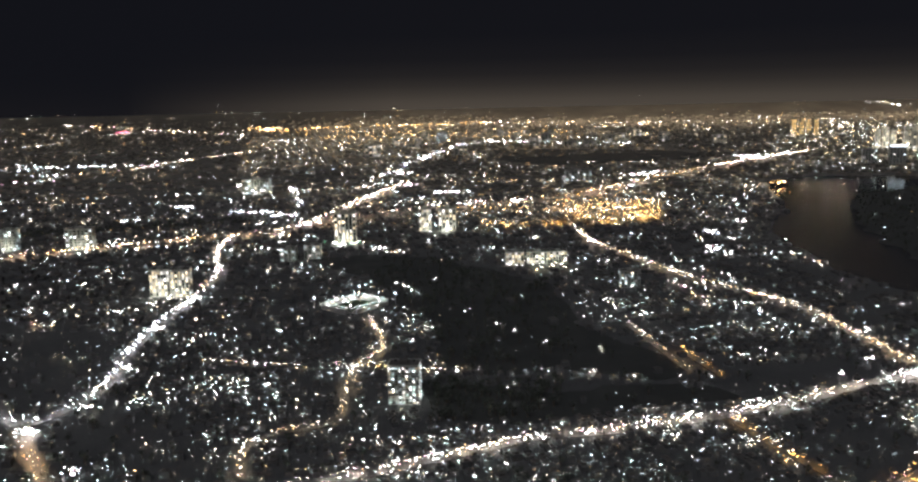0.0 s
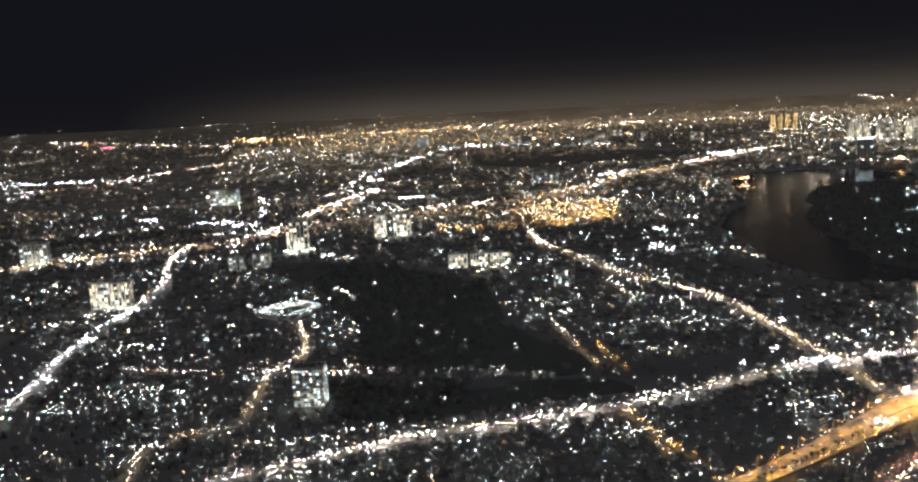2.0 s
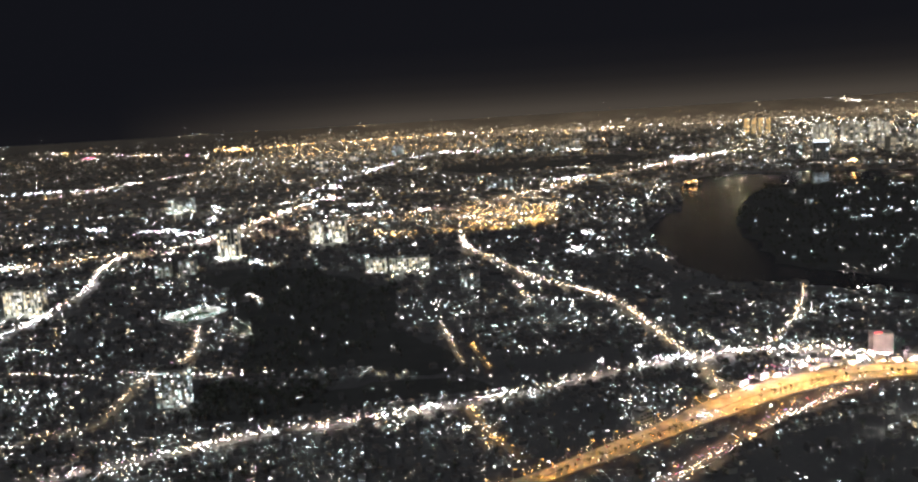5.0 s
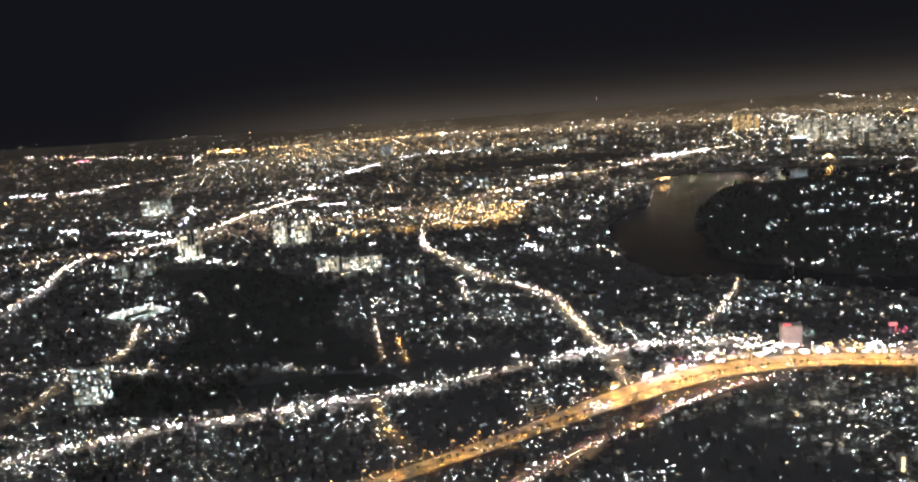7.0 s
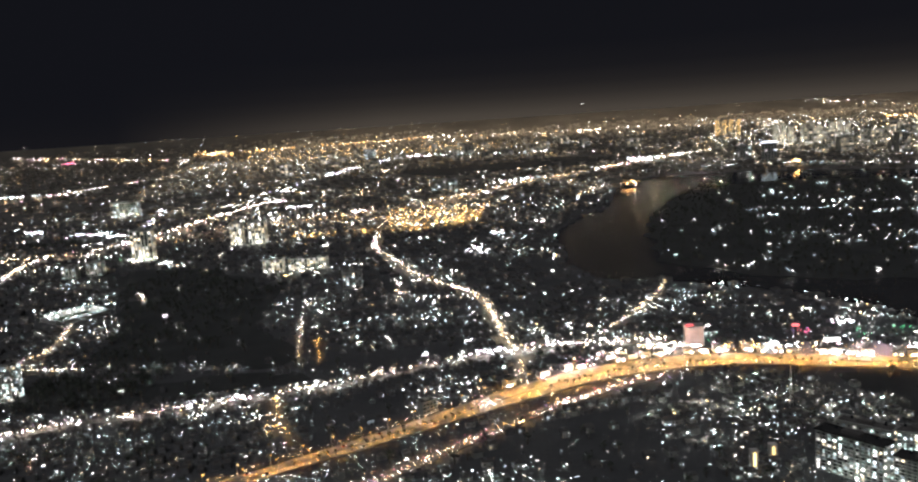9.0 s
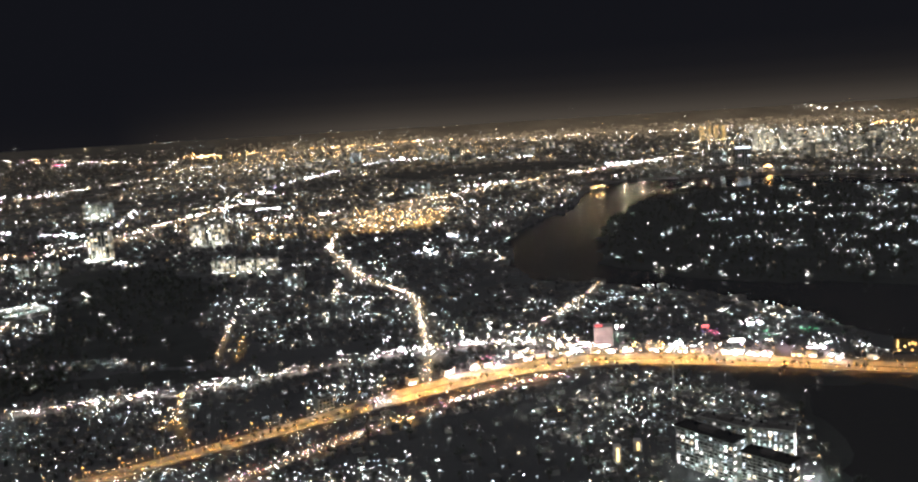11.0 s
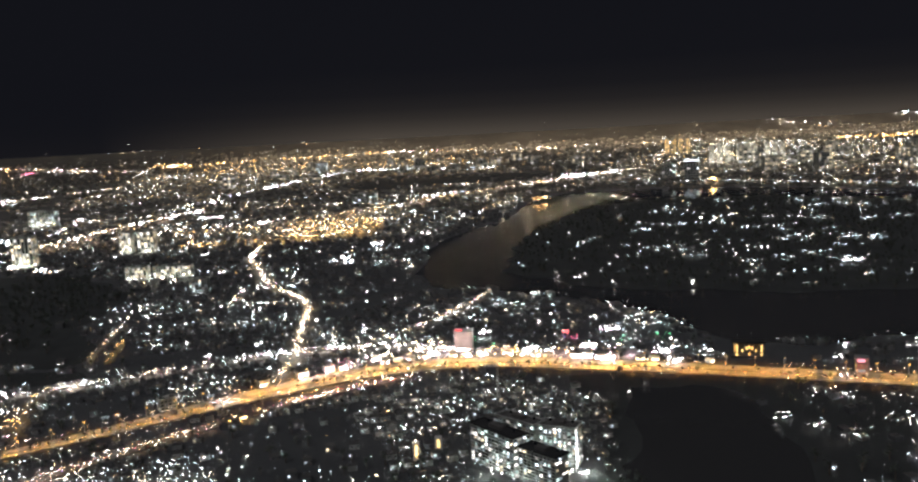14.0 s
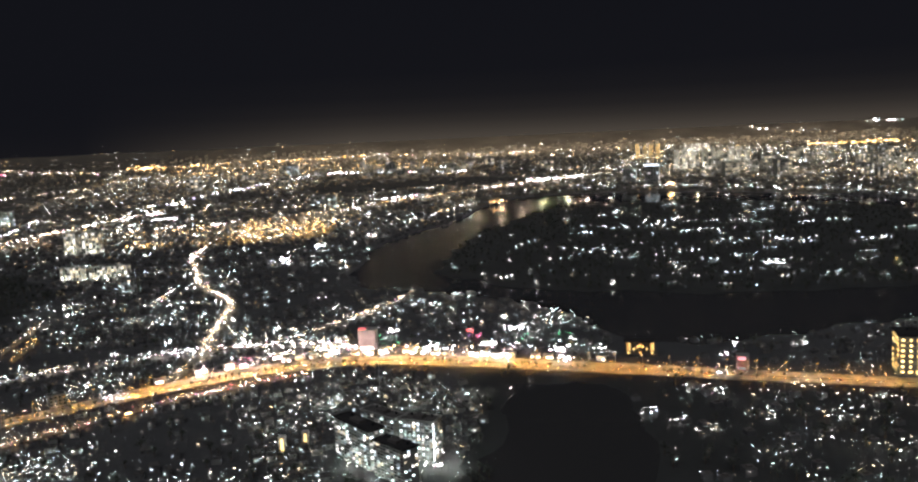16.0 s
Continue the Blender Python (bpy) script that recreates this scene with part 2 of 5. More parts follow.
def inside(poly, x, y):
    p = np.array(poly, float)
    hit = np.zeros(len(x), bool)
    j = len(p) - 1
    for i in range(len(p)):
        (xi, yi), (xj, yj) = p[i], p[j]
        cross = ((yi > y) != (yj > y)) & (x < (xj - xi) * (y - yi) / (yj - yi + 1e-12) + xi)
        hit ^= cross
        j = i
    return hit


def near_line(pts, x, y):
    """How far each place is from a line of plan points."""
    p = np.array(pts, float)
    best = np.full(len(x), 1e9)
    for (ax, ay), (bx, by) in zip(p[:-1], p[1:]):
        dx, dy = bx - ax, by - ay
        t = np.clip(((x - ax) * dx + (y - ay) * dy) / (dx * dx + dy * dy), 0, 1)
        best = np.minimum(best, np.hypot(x - ax - t * dx, y - ay - t * dy))
    return best


# ---- the plan ----
ROADS = {
    "west_avenue": ([(-262, 445), (-245, 428), (-230, 467), (-228, 508), (-241, 558), (-248, 634), (-245, 720), (-255, 848), (-295, 951), (-305, 1078)], 7),
    "west_fork": ([(-245, 428), (-224, 393), (-203, 365), (-180, 320)], 7),
    "trunk_road": ([(-800, 800), (-539, 941), (-429, 1005), (-305, 1078), (-247, 1094), (-215, 1185), (-177, 1435), (-113, 1724)], 9),
    "north_road": ([(-181, 1940), (-144, 2245), (-42, 2927), (94, 3353)], 10),
    "ring_road": ([(-212, 1168), (-96, 1294), (106, 1404), (212, 1455), (361, 1663), (544, 1895), (778, 2180), (1008, 2420)], 14),
    "hill_street": ([(144, 1059), (147, 962), (182, 869), (205, 777), (236, 716), (268, 665), (277, 572), (281, 507), (287, 485), (283, 425)], 7),
    "market_street": ([(-200, 310), (-65, 359), (-20, 381), (6, 392), (33, 407), (67, 409), (96, 417), (139, 430), (194, 452), (231, 473), (271, 488), (313, 493), (345, 494), (385, 486)], 8),
    "lake_street": ([(333, 495), (360, 532), (393, 584), (429, 660)], 5),
    "stadium_street": ([(-81, 648), (-63, 582), (-60, 547), (-79, 529), (-74, 459), (-73, 432), (-83, 424), (-121, 407), (-109, 361)], 5),
    "cross_street": ([(-182, 541), (-117, 523), (-79, 525), (-39, 509), (9, 515)], 5),
    "side_lane": ([(121, 614), (138, 501)], 4),
    "short_lane": ([(144, 549), (155, 491)], 4),
    "sodium_lane": ([(139, 422), (151, 380), (163, 352)], 5),
    "garden_lane": ([(188, 756), (195, 705), (196, 655)], 4),
    "upper_lane": ([(99, 627), (140, 640), (182, 655)], 4),
    "far_west_road": ([(-1060, 2040), (-892, 2101), (-862, 2300), (-856, 2477), (-772, 2816), (-719, 2921)], 12),
}
HIGHWAY = [(-40, 180), (80, 270), (167, 328), (221, 363), (271, 400), (323, 432), (368, 445), (414, 445), (460, 431), (510, 413), (567, 391), (626, 366), (698, 339), (900, 262)]
SERVICE = [(150, 245), (213, 309), (250, 343), (275, 364), (302, 387), (335, 409), (365, 422)]
LAKE = [(362, 791), (376, 991), (419, 1134), (483, 1225), (577, 1600), (640, 1715), (796, 1727), (1026, 1638), (1193, 1467), (1256, 1254), (1600, 1000), (1700, 600), (1000, 480), (782, 475), (638, 441), (570, 470), (548, 565), (478, 645), (425, 686), (380, 717)]
ISLANDS = [[(452, 770), (472, 900), (535, 1140), (695, 1470), (967, 1465), (1204, 1169), (1300, 900), (1100, 640), (850, 585), (719, 591), (626, 612), (580, 636), (517, 677)]]
POND = [(488, 378), (545, 362), (545, 323), (530, 250), (500, 150), (452, 150), (466, 247), (480, 336)]
DARK = [
    [(-100, 879), (-38, 930), (24, 807), (84, 775), (70, 611), (75, 526), (35, 504), (-17, 507), (-28, 618), (-88, 765)],
    [(-27, 491), (54, 482), (51, 452), (16, 428), (-22, 430)],
    [(-190, 905), (-128, 945), (37, 841), (85, 609), (140, 530), (120, 482), (54, 510), (-10, 635), (-66, 770)],
    [(-27, 440), (-17, 456), (67, 482), (150, 475), (165, 452), (76, 437), (10, 412)],
    [(100, 2880), (727, 2663), (640, 2182), (102, 2125)],
] + [
    [(-640, 1150), (-300, 1260), (-300, 1210), (-600, 1090)],
    [(100, 500), (240, 520), (260, 490), (180, 470)],
    [(545, 487), (560, 400), (640, 380), (640, 430), (570, 468)],
    POND,
    [(462, 400), (560, 380), (558, 320), (548, 236), (530, 140), (440, 140), (457, 247), (470, 336)],
    [(425, 430), (560, 388), (545, 362), (470, 388), (425, 408)],
]

# half-dark outskirts
SPARSE = [[(560, 400), (760, 330), (900, 300), (900, 470), (640, 440)], [(-1500, 1200), (-250, 1250), (-260, 2600), (-700, 3500), (-2600, 3500)], [(395, 240), (460, 240), (460, 310), (395, 310)], [(405, 455), (545, 440), (545, 500), (405, 520)], [(-2600, 2600), (-760, 3050), (-560, 2000), (-700, 1300), (-1000, 1150), (-1700, 1500)], [(330, 700), (335, 1000), (390, 1160), (470, 1280), (560, 1640), (600, 1640), (500, 1225), (380, 990), (366, 790), (480, 650), (440, 640)], [(-270, 420), (-225, 520), (-420, 640), (-520, 520), (-400, 380)]]

# gardens and waste land with hardly a lamp
DIM = [[(-75, 863), (41, 810), (128, 645), (126, 591), (45, 632)], [(520, 398), (700, 332), (900, 262), (900, 100), (470, 100), (480, 330)], [(440, 428), (560, 386), (545, 340), (450, 365)], [(-250, 459), (-213, 466), (-149, 420), (-124, 366), (-184, 365)], [(-375, 643), (-286, 620), (-253, 573), (-242, 477), (-270, 451)], [(156, 419), (200, 430), (222, 406), (208, 344), (180, 335), (163, 352)],
       [(241, 319), (271, 347), (310, 363), (343, 373), (335, 329), (296, 316), (256, 303)], [(276, 294), (282, 330), (332, 330), (364, 308), (360, 267), (287, 278)], [(84, 602), (171, 526), (194, 461), (139, 473)]]

# plots of the large buildings: middle and radius
PLOTS = [(-39, 462, 14), (-272, 746, 22), (-147, 1003, 20), (-37, 1103, 28), (-197, 906, 12), (-172, 916, 12), (50, 857, 14), (76, 867, 14), (97, 867, 14), (-400, 1600, 40), (-475, 1010, 20), (-562, 1010, 14), (148, 745, 14),
         (410, 280, 17), (425, 260, 14), (422, 290, 14), (438, 279, 13), (573, 424, 16), (706, 360, 24), (400, 478, 10), (-97, 692, 36), (229, 388, 9), (622, 381, 8), (414, 357, 5), (260, 388, 10)]

# ---- land and water ----
xs = np.linspace(-5200, 5200, 27)
nx = len(xs)


def land(name, ys, mat, label):
    verts = [(x, y, float(rise(y))) for y in ys for x in xs]
    faces = [(j * nx + i, j * nx + i + 1, (j + 1) * nx + i + 1, (j + 1) * nx + i) for j in range(len(ys) - 1) for i in range(nx - 1)]
    raw(name, verts, faces, mat, label, kind="structure")


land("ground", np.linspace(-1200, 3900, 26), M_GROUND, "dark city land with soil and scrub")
land("ground", np.linspace(3900, 4850, 24), M_FIELDS, "rising land beyond the city, paled to stand for haze")


def sheet(name, pts, z, mat, label, drop=0.3):
    bm = bmesh.new()
    xy, _ = polyline(list(pts) + [pts[0]], 12)
    wob = [(x + 14 * noise.noise((x * 0.02, y * 0.02, 3)) + 5 * noise.noise((x * 0.08, y * 0.08, 5)), y + 22 * noise.noise((x * 0.02, y * 0.02, 9)) + 6 * noise.noise((x * 0.08, y * 0.08, 11))) for x, y in xy]
    f = bm.faces.new([bm.verts.new((x, y, z)) for x, y in wob])
    r = bmesh.ops.extrude_face_region(bm, geom=[f])
    bmesh.ops.translate(bm, vec=(0, 0, -drop), verts=[v for v in r["geom"] if isinstance(v, bmesh.types.BMVert)])
    bmesh.ops.recalc_face_normals(bm, faces=bm.faces)
    bmesh.ops.triangulate(bm, faces=bm.faces)
    return tagged(new(name, mesh_of(name, bm, mat)), label, kind="structure")


sheet("water", LAKE, 0.25, M_WATER, "dark still lake water at night")
sheet("water", POND, 0.25, M_WATER, "dark still pond beside the highway")
for isle in ISLANDS:
    sheet("ground", isle, 0.6, M_SCRUB, "low dark wooded land in the lake")


# sheets of darker ground colour stand for the lack of lamps here
for k in (0, 1, 2, 3, 4, 5):
    sheet("ground", DARK[k], 0.12 + 0.02 * k, M_SCRUB, "unlit park scrub, its darkness put into the ground sheet", 0.1)


# unlit pond bank, darkened by its own sheet colour
sheet("ground", [(462, 408), (560, 384), (720, 318), (900, 245), (900, 100), (440, 100), (452, 250), (462, 340)], 0.11, M_SCRUB, "unlit land beside the pond, its darkness put into the sheet", 0.1)


def highway_width(x):
    """The highway widens from the west towards the market crossing."""
    return np.interp(x, [170, 230, 290, 380, 560, 700], [11, 15, 23, 24, 20.5, 19])


def road(name, pts, width, z, label, mat=M_ROAD, kerbs=False):
    xy, g = polyline(pts, max(4.0, width * 0.7))
    nrm = np.c_[-g[:, 1], g[:, 0]]
    wide = highway_width(xy[:, 0]) if kerbs else np.full(len(xy), float(width))
    prof = [(-0.5, -0.3), (-0.5, 0.0), (0.5, 0.0), (0.5, -0.3)]
    if kerbs:
        prof = [(-0.5, -0.3), (-0.5, 0.25), (-0.48, 0.25), (-0.47, 0.0), (-0.03, 0.0), (-0.025, 0.3), (0.025, 0.3), (0.03, 0.0), (0.47, 0.0), (0.48, 0.25), (0.5, 0.25), (0.5, -0.3)]
    verts = [(x + nn[0] * u * w, y + nn[1] * u * w, z + h + float(rise(y))) for (x, y), nn, w in zip(xy, nrm, wide) for u, h in prof]
    k = len(prof)
    faces = [(i * k + j, (i + 1) * k + j, (i + 1) * k + j + 1, i * k + j + 1) for i in range(len(xy) - 1) for j in range(k - 1)]
    faces = [f[::-1] for f in faces]
    return raw(name, verts, faces, mat, label, kind="structure")


for i, (key, (pts, width)) in enumerate(ROADS.items()):
    road("road", pts, width, 0.32 + 0.012 * i, "asphalt city street lit by lamps and shops")
road("road", HIGHWAY, 22, 0.55, "wide divided highway under orange sodium lamps", M_HIGHWAY, kerbs=True)
road("road", SERVICE, 9, 0.51, "service road along the highway under orange lamps")

# ---- houses, trees and lamps of the districts ----
MAIN = [(p, w) for p, w in ROADS.values()] + [(HIGHWAY, 24), (SERVICE, 10)]


def allowed(x, y, gap):
    ok = np.ones(len(x), bool)
    for p, w in MAIN:
        ok &= near_line(p, x, y) > w / 2 + gap
    wet = inside(LAKE, x, y)
    for isle in ISLANDS:
        wet &= ~inside(isle, x, y)
    ok &= ~wet
    return ok


def gloom(x, y):
    """Parks, fields and the wooded land in the lake, where few lamps burn."""
    g = np.zeros(len(x))
    for d in DARK:
        g = np.where(inside(d, x, y), np.maximum(g, 1.0 if d is POND else 0.965), g)
    for isle in ISLANDS:
        g = np.where(inside(isle, x, y), 0.95, g)
    for p in SPARSE:
        g = np.where(inside(p, x, y), np.maximum(g, 0.5), g)
    for p in DIM:
        g = np.where(inside(p, x, y), np.maximum(g, 0.8), g)
    return g


def scatter(count, near, far, seed):
    """Places over the city, thinning out with distance from the flight line."""
    r = np.random.default_rng(seed)
    v = 1 / r.uniform(1 / far, 1 / near, count * 3)
    v = 1 / (1 / v)
    keep = r.uniform(0, 1, len(v)) < (450 / v + 1.3) / (450 / near + 1.3)
    d = v[keep][:count]
    x = r.uniform(0, 1, len(d)) * (450 + 1.4 * d) - 0.70 * d
    y = d - 75 * np.clip(x / 450, 0, 1)
    return x, y, d, r


def clumps(x, y, scale, seed):
    """Slow variation from 0 to 1 over the plan."""
    return np.array([min(1.0, max(0.0, 0.5 + 0.9 * noise.noise((a * scale, c * scale, seed)))) for a, c in zip(x, y)])


def octahedra(name, pts, size, mat, label, flat=0.8):
    unit = np.array([(1, 0, 0), (0, 1, 0), (-1, 0, 0), (0, -1, 0), (0, 0, flat), (0, 0, -flat)])
    tri = np.array([(0, 1, 4), (1, 2, 4), (2, 3, 4), (3, 0, 4), (1, 0, 5), (2, 1, 5), (3, 2, 5), (0, 3, 5)])
    rs = np.random.default_rng(len(pts))
    shape = np.stack([rs.uniform(1.1, 2.3, len(pts)), rs.uniform(0.7, 1.2, len(pts)), rs.uniform(0.45, 0.8, len(pts))], -1)
    # some are long glowing strips standing for lit verandas, canopies and awnings
    long = rs.uniform(0, 1, len(pts)) < 0.1
    shape[long] *= np.array([2.2, 1.0, 0.7])
    v = (np.asarray(pts)[:, None, :] + unit[None] * shape[:, None, :] * np.asarray(size)[:, None, None]).reshape(-1, 3)
    f = (tri[None] + 6 * np.arange(len(pts))[:, None, None]).reshape(-1, 3)
    return raw(name, v.tolist(), f.tolist(), mat, label, category="lamps")


def boxes(name, x, y, z, sx, sy, sz, rz, mat, label):
    c, s = np.cos(rz), np.sin(rz)
    cs = np.array([(-1, -1, 0), (1, -1, 0), (1, 1, 0), (-1, 1, 0), (-1, -1, 1), (1, -1, 1), (1, 1, 1), (-1, 1, 1)], float)
    lx, ly = cs[None, :, 0] * sx[:, None] / 2, cs[None, :, 1] * sy[:, None] / 2
    v = np.stack([x[:, None] + lx * c[:, None] - ly * s[:, None], y[:, None] + lx * s[:, None] + ly * c[:, None], z[:, None] + cs[None, :, 2] * sz[:, None]], -1)
    q = np.array([(0, 1, 5, 4), (1, 2, 6, 5), (2, 3, 7, 6), (3, 0, 4, 7), (4, 5, 6, 7)])
    f = (q[None] + 8 * np.arange(len(x))[:, None, None]).reshape(-1, 4)
    ob = raw(name, v.reshape(-1, 3).tolist(), f.tolist(), mat, label, category="houses")
    ob.data.materials.append(M_ROOF)
    ob.data.polygons.foreach_set("material_index", np.tile([0, 0, 0, 0, 1], len(x)))
    return ob


def blocks(spacing, d0, d1, seed, fill, turn=0.22):
    """House plots on a turned, jittered street grid; every fifth row stays open as a lane."""
    r = np.random.default_rng(seed)
    reach = 0.75 * d1 + 700
    k = int(1.5 * max(reach, d1) / spacing)
    i, j = np.meshgrid(np.arange(-k, k), np.arange(-k, k))
    i, j = i.ravel(), j.ravel()
    ok = ((i % 7 != 0) | (r.uniform(0, 1, len(i)) < 0.5) | (d0 > 600)) & (j % 5 != 0)
    u, v = i[ok] * spacing, j[ok] * spacing
    x = u * math.cos(turn) - v * math.sin(turn) + r.normal(0, spacing * 0.12, len(u))
    y = u * math.sin(turn) + v * math.cos(turn) + r.normal(0, spacing * 0.12, len(u))
    d = y + 75 * np.clip(x / 450, 0, 1)
    ok = (d >= d0) & (d < d1) & (x > -0.66 * d - 40) & (x < 0.66 * d + 510)
    x, y, d = x[ok], y[ok], d[ok]
    keep = (r.uniform(0, 1, len(x)) < fill * (0.45 + 0.8 * clumps(x, y, 0.9 / (spacing * 6), seed))) & allowed(x, y, spacing * 0.45) & (r.uniform(0, 1, len(x)) > gloom(x, y))
    keep &= near_line(HIGHWAY, x, y) > 17
    for isle in ISLANDS:
        keep &= ~inside(isle, x, y)
    for bx, by, br in PLOTS:
        keep &= np.hypot(x - bx, y - by) > br + spacing * 0.4
    return x[keep], y[keep], d[keep], r


def lift(d):
    """Far lamps stand on roofs, near ones on posts and walls."""
    return np.interp(d, [400, 900, 1500, 4000], [0.0, 1.5, 5.0, 5.0])


for spacing, d0, d1, tall, seed in ((6.4, 180, 620, (1.7, 3.6), 11), (11, 620, 1500, (2.0, 4.6), 12), (27, 1500, 4750, (3, 8), 13)):
    x, y, d, r = blocks(spacing, d0, d1, seed, 0.75)
    if d0 < 200:
        # the houses between the highway and the flats stand singly, further down
        single = (x > 235) & (x < 520) & (y > 232) & (y < 425) & (np.cumsum((x > 235) & (x < 520) & (y > 232) & (y < 425)) <= 290)
        HOUSES = np.c_[x, y][single]
        x, y, d = x[~single], y[~single], d[~single]
    n_h = len(x)
    sx, sy, sz, rz = spacing * r.uniform(0.45, 0.8, n_h), spacing * r.uniform(0.45, 0.8, n_h), r.uniform(*tall, n_h), 0.22 + r.normal(0, 0.08, n_h)
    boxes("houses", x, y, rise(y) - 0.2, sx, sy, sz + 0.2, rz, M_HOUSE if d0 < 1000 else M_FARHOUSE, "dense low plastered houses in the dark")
    boxes("roof_huts", x, y, rise(y) + sz, sx * 0.45, sy * 0.4, tall[0] * r.uniform(0.3, 0.6, n_h), rz, M_ROOF, "stair heads on flat house roofs")


def lamps_over(count, near, far, seed, size, mat, label, scale, base):
    x, y, d, r = scatter(count // 9, near, far, seed)
    # strings of lamps along the lanes
    way = np.repeat(0.22 + np.where(r.uniform(0, 1, len(x)) < 0.62, 0, math.pi / 2) + r.normal(0, 0.12, len(x)), 9)
    x, y, d = np.repeat(x, 9), np.repeat(y, 9), np.repeat(d, 9)
    s_, c_ = r.normal(0, 0.021, len(x)) * d, r.normal(0, 0.0022, len(x)) * d
    x, y = x + np.cos(way) * s_ - np.sin(way) * c_, y + np.sin(way) * s_ + np.cos(way) * c_
    ok = (near_line(HIGHWAY, x, y) > 13) & (r.uniform(0, 1, len(x)) > gloom(x, y))
    wet = inside(LAKE, x, y)
    for isle in ISLANDS:
        wet &= ~inside(isle, x, y)
    ok &= ~wet & (r.uniform(0, 1, len(x)) < base + (1.55 - base) * clumps(x, y, scale, seed) ** 2.7 * (0.3 + 1.5 * clumps(x, y, scale * 0.45, seed + 50) ** 1.5))
    x, y, d = x[ok], y[ok], d[ok]
    z = rise(y) + r.uniform(1.8, 5.0, len(x)) + lift(d)
    octahedra("house_lamps", np.c_[x, y, z], d / 1420 * r.uniform(*size, len(x)), mat, label)
    near_ones = d < 800
    x, y, z = x[near_ones], y[near_ones], z[near_ones]
    boxes("lamp_posts", x, y, np.zeros(len(x)), np.full(len(x), 0.06), np.full(len(x), 0.06), z, np.zeros(len(x)), M_POST, "thin lamp posts between the houses")


lamps_over(74000, 190, 1600, 21, (0.34, 0.92), G_HOUSE, "small white porch, yard and roof lamps among the houses", 0.016, 0.06)
lamps_over(30000, 190, 2200, 24, (0.25, 0.6), G_DIM, "dim lit windows and doorways among the houses", 0.02, 0.1)
lamps_over(12000, 1200, 4600, 22, (0.22, 0.56), G_FAR, "far white and warm city lamps", 0.005, 0.05)
lamps_over(2000, 4300, 4845, 23, (0.2, 0.46), G_FAR, "faint lamps on the far hills", 0.002, 0.2)
# the next two scatter sub-pixel glow points in place of haze
lamps_over(36000, 1100, 4845, 25, (0.3, 0.6), G_TINY, "countless tiny glow points standing in for haze over the far town", 0.003, 0.25)
lamps_over(36000, 350, 1500, 26, (0.3, 0.6), G_TINYCOOL, "countless tiny glow points standing in for haze over the town", 0.008, 0.25)


def along(name, pts, per_m, spread, size, mat, label, seed, height=(1.5, 4.0)):
    """Lamps and bright shop fronts on both sides of a street."""
    r = np.random.default_rng(seed)
    xy, g = polyline(pts, 0.25 / per_m)
    pick = np.sort(r.choice(len(xy), max(1, len(xy) // 4), replace=False))
    xy, g = xy[pick], g[pick]
    nrm = np.c_[-g[:, 1], g[:, 0]]
    off = r.normal(0, spread, len(xy))
    p = xy + nrm * off[:, None] + r.normal(0, 1.0 / per_m, (len(xy), 2)) * 0.4
    d = np.hypot(p[:, 1], 60)
    keep = r.uniform(0, 1, len(p)) < 0.2 + 1.3 * clumps(p[:, 0], p[:, 1], 0.035, seed)
    p, d = p[keep], d[keep]
    pts3 = np.c_[p, rise(p[:, 1]) + lift(d) + r.uniform(*height, len(p))]
    return octahedra(name, pts3, d / 1420 * r.uniform(*size, len(p)), mat, label)


G_HILL = glow("street_lamps_golden", ((3, WHITE), (5, WARM), (3, AMBER), (1, PINK)), 0.6, 9.0, 2.3, sampled=True)
STREETS = [
    ("west_avenue", 1.0, 1.5, (0.35, 0.95), G_COOLST), ("west_fork", 0.7, 2.6, (0.5, 1.3), G_HILL), ("trunk_road", 0.34, 5, (0.3, 0.75), G_STREET),
    ("north_road", 0.03, 6, (0.42, 0.98), G_COOLST), ("ring_road", 0.2, 4, (0.22, 0.5), G_STREET), ("hill_street", 1.0, 1.7, (0.26, 0.68), G_HILL),
    ("market_street", 1.25, 1.9, (0.3, 0.9), G_MARKET), ("lake_street", 0.9, 1.1, (0.4, 0.9), G_HILL), ("stadium_street", 1.3, 0.9, (0.3, 0.85), G_HILL),
    ("cross_street", 1.0, 0.9, (0.28, 0.75), G_STREET), ("side_lane", 1.0, 0.6, (0.3, 0.7), G_HILL), ("short_lane", 1.2, 0.6, (0.3, 0.7), G_SODIUM),
    ("sodium_lane", 0.7, 1.0, (0.35, 0.9), G_SODIUM), ("garden_lane", 0.3, 1.0, (0.4, 0.9), G_STREET), ("upper_lane", 0.25, 1.0, (0.4, 0.8), G_HOUSE), ("far_west_road", 0.13, 4, (0.35, 0.8), G_STREET),
]
for i, (key, per_m, spread, size, mat) in enumerate(STREETS):
    along("street_lights", ROADS[key][0][:7] if key == "west_avenue" else ROADS[key][0], per_m, spread, size, mat, "lamps and shop fronts crowding a city street", 40 + i)
along("street_lights", ROADS["west_avenue"][0][6:], 0.6, 2.2, (0.4, 0.95), G_STREET, "warm lamps and shop fronts on the upper avenue", 69)
along("street_lights", ROADS["west_avenue"][0][2:4], 0.9, 1.4, (0.35, 0.9), G_HILL, "amber lamps on a stretch of the avenue", 67)
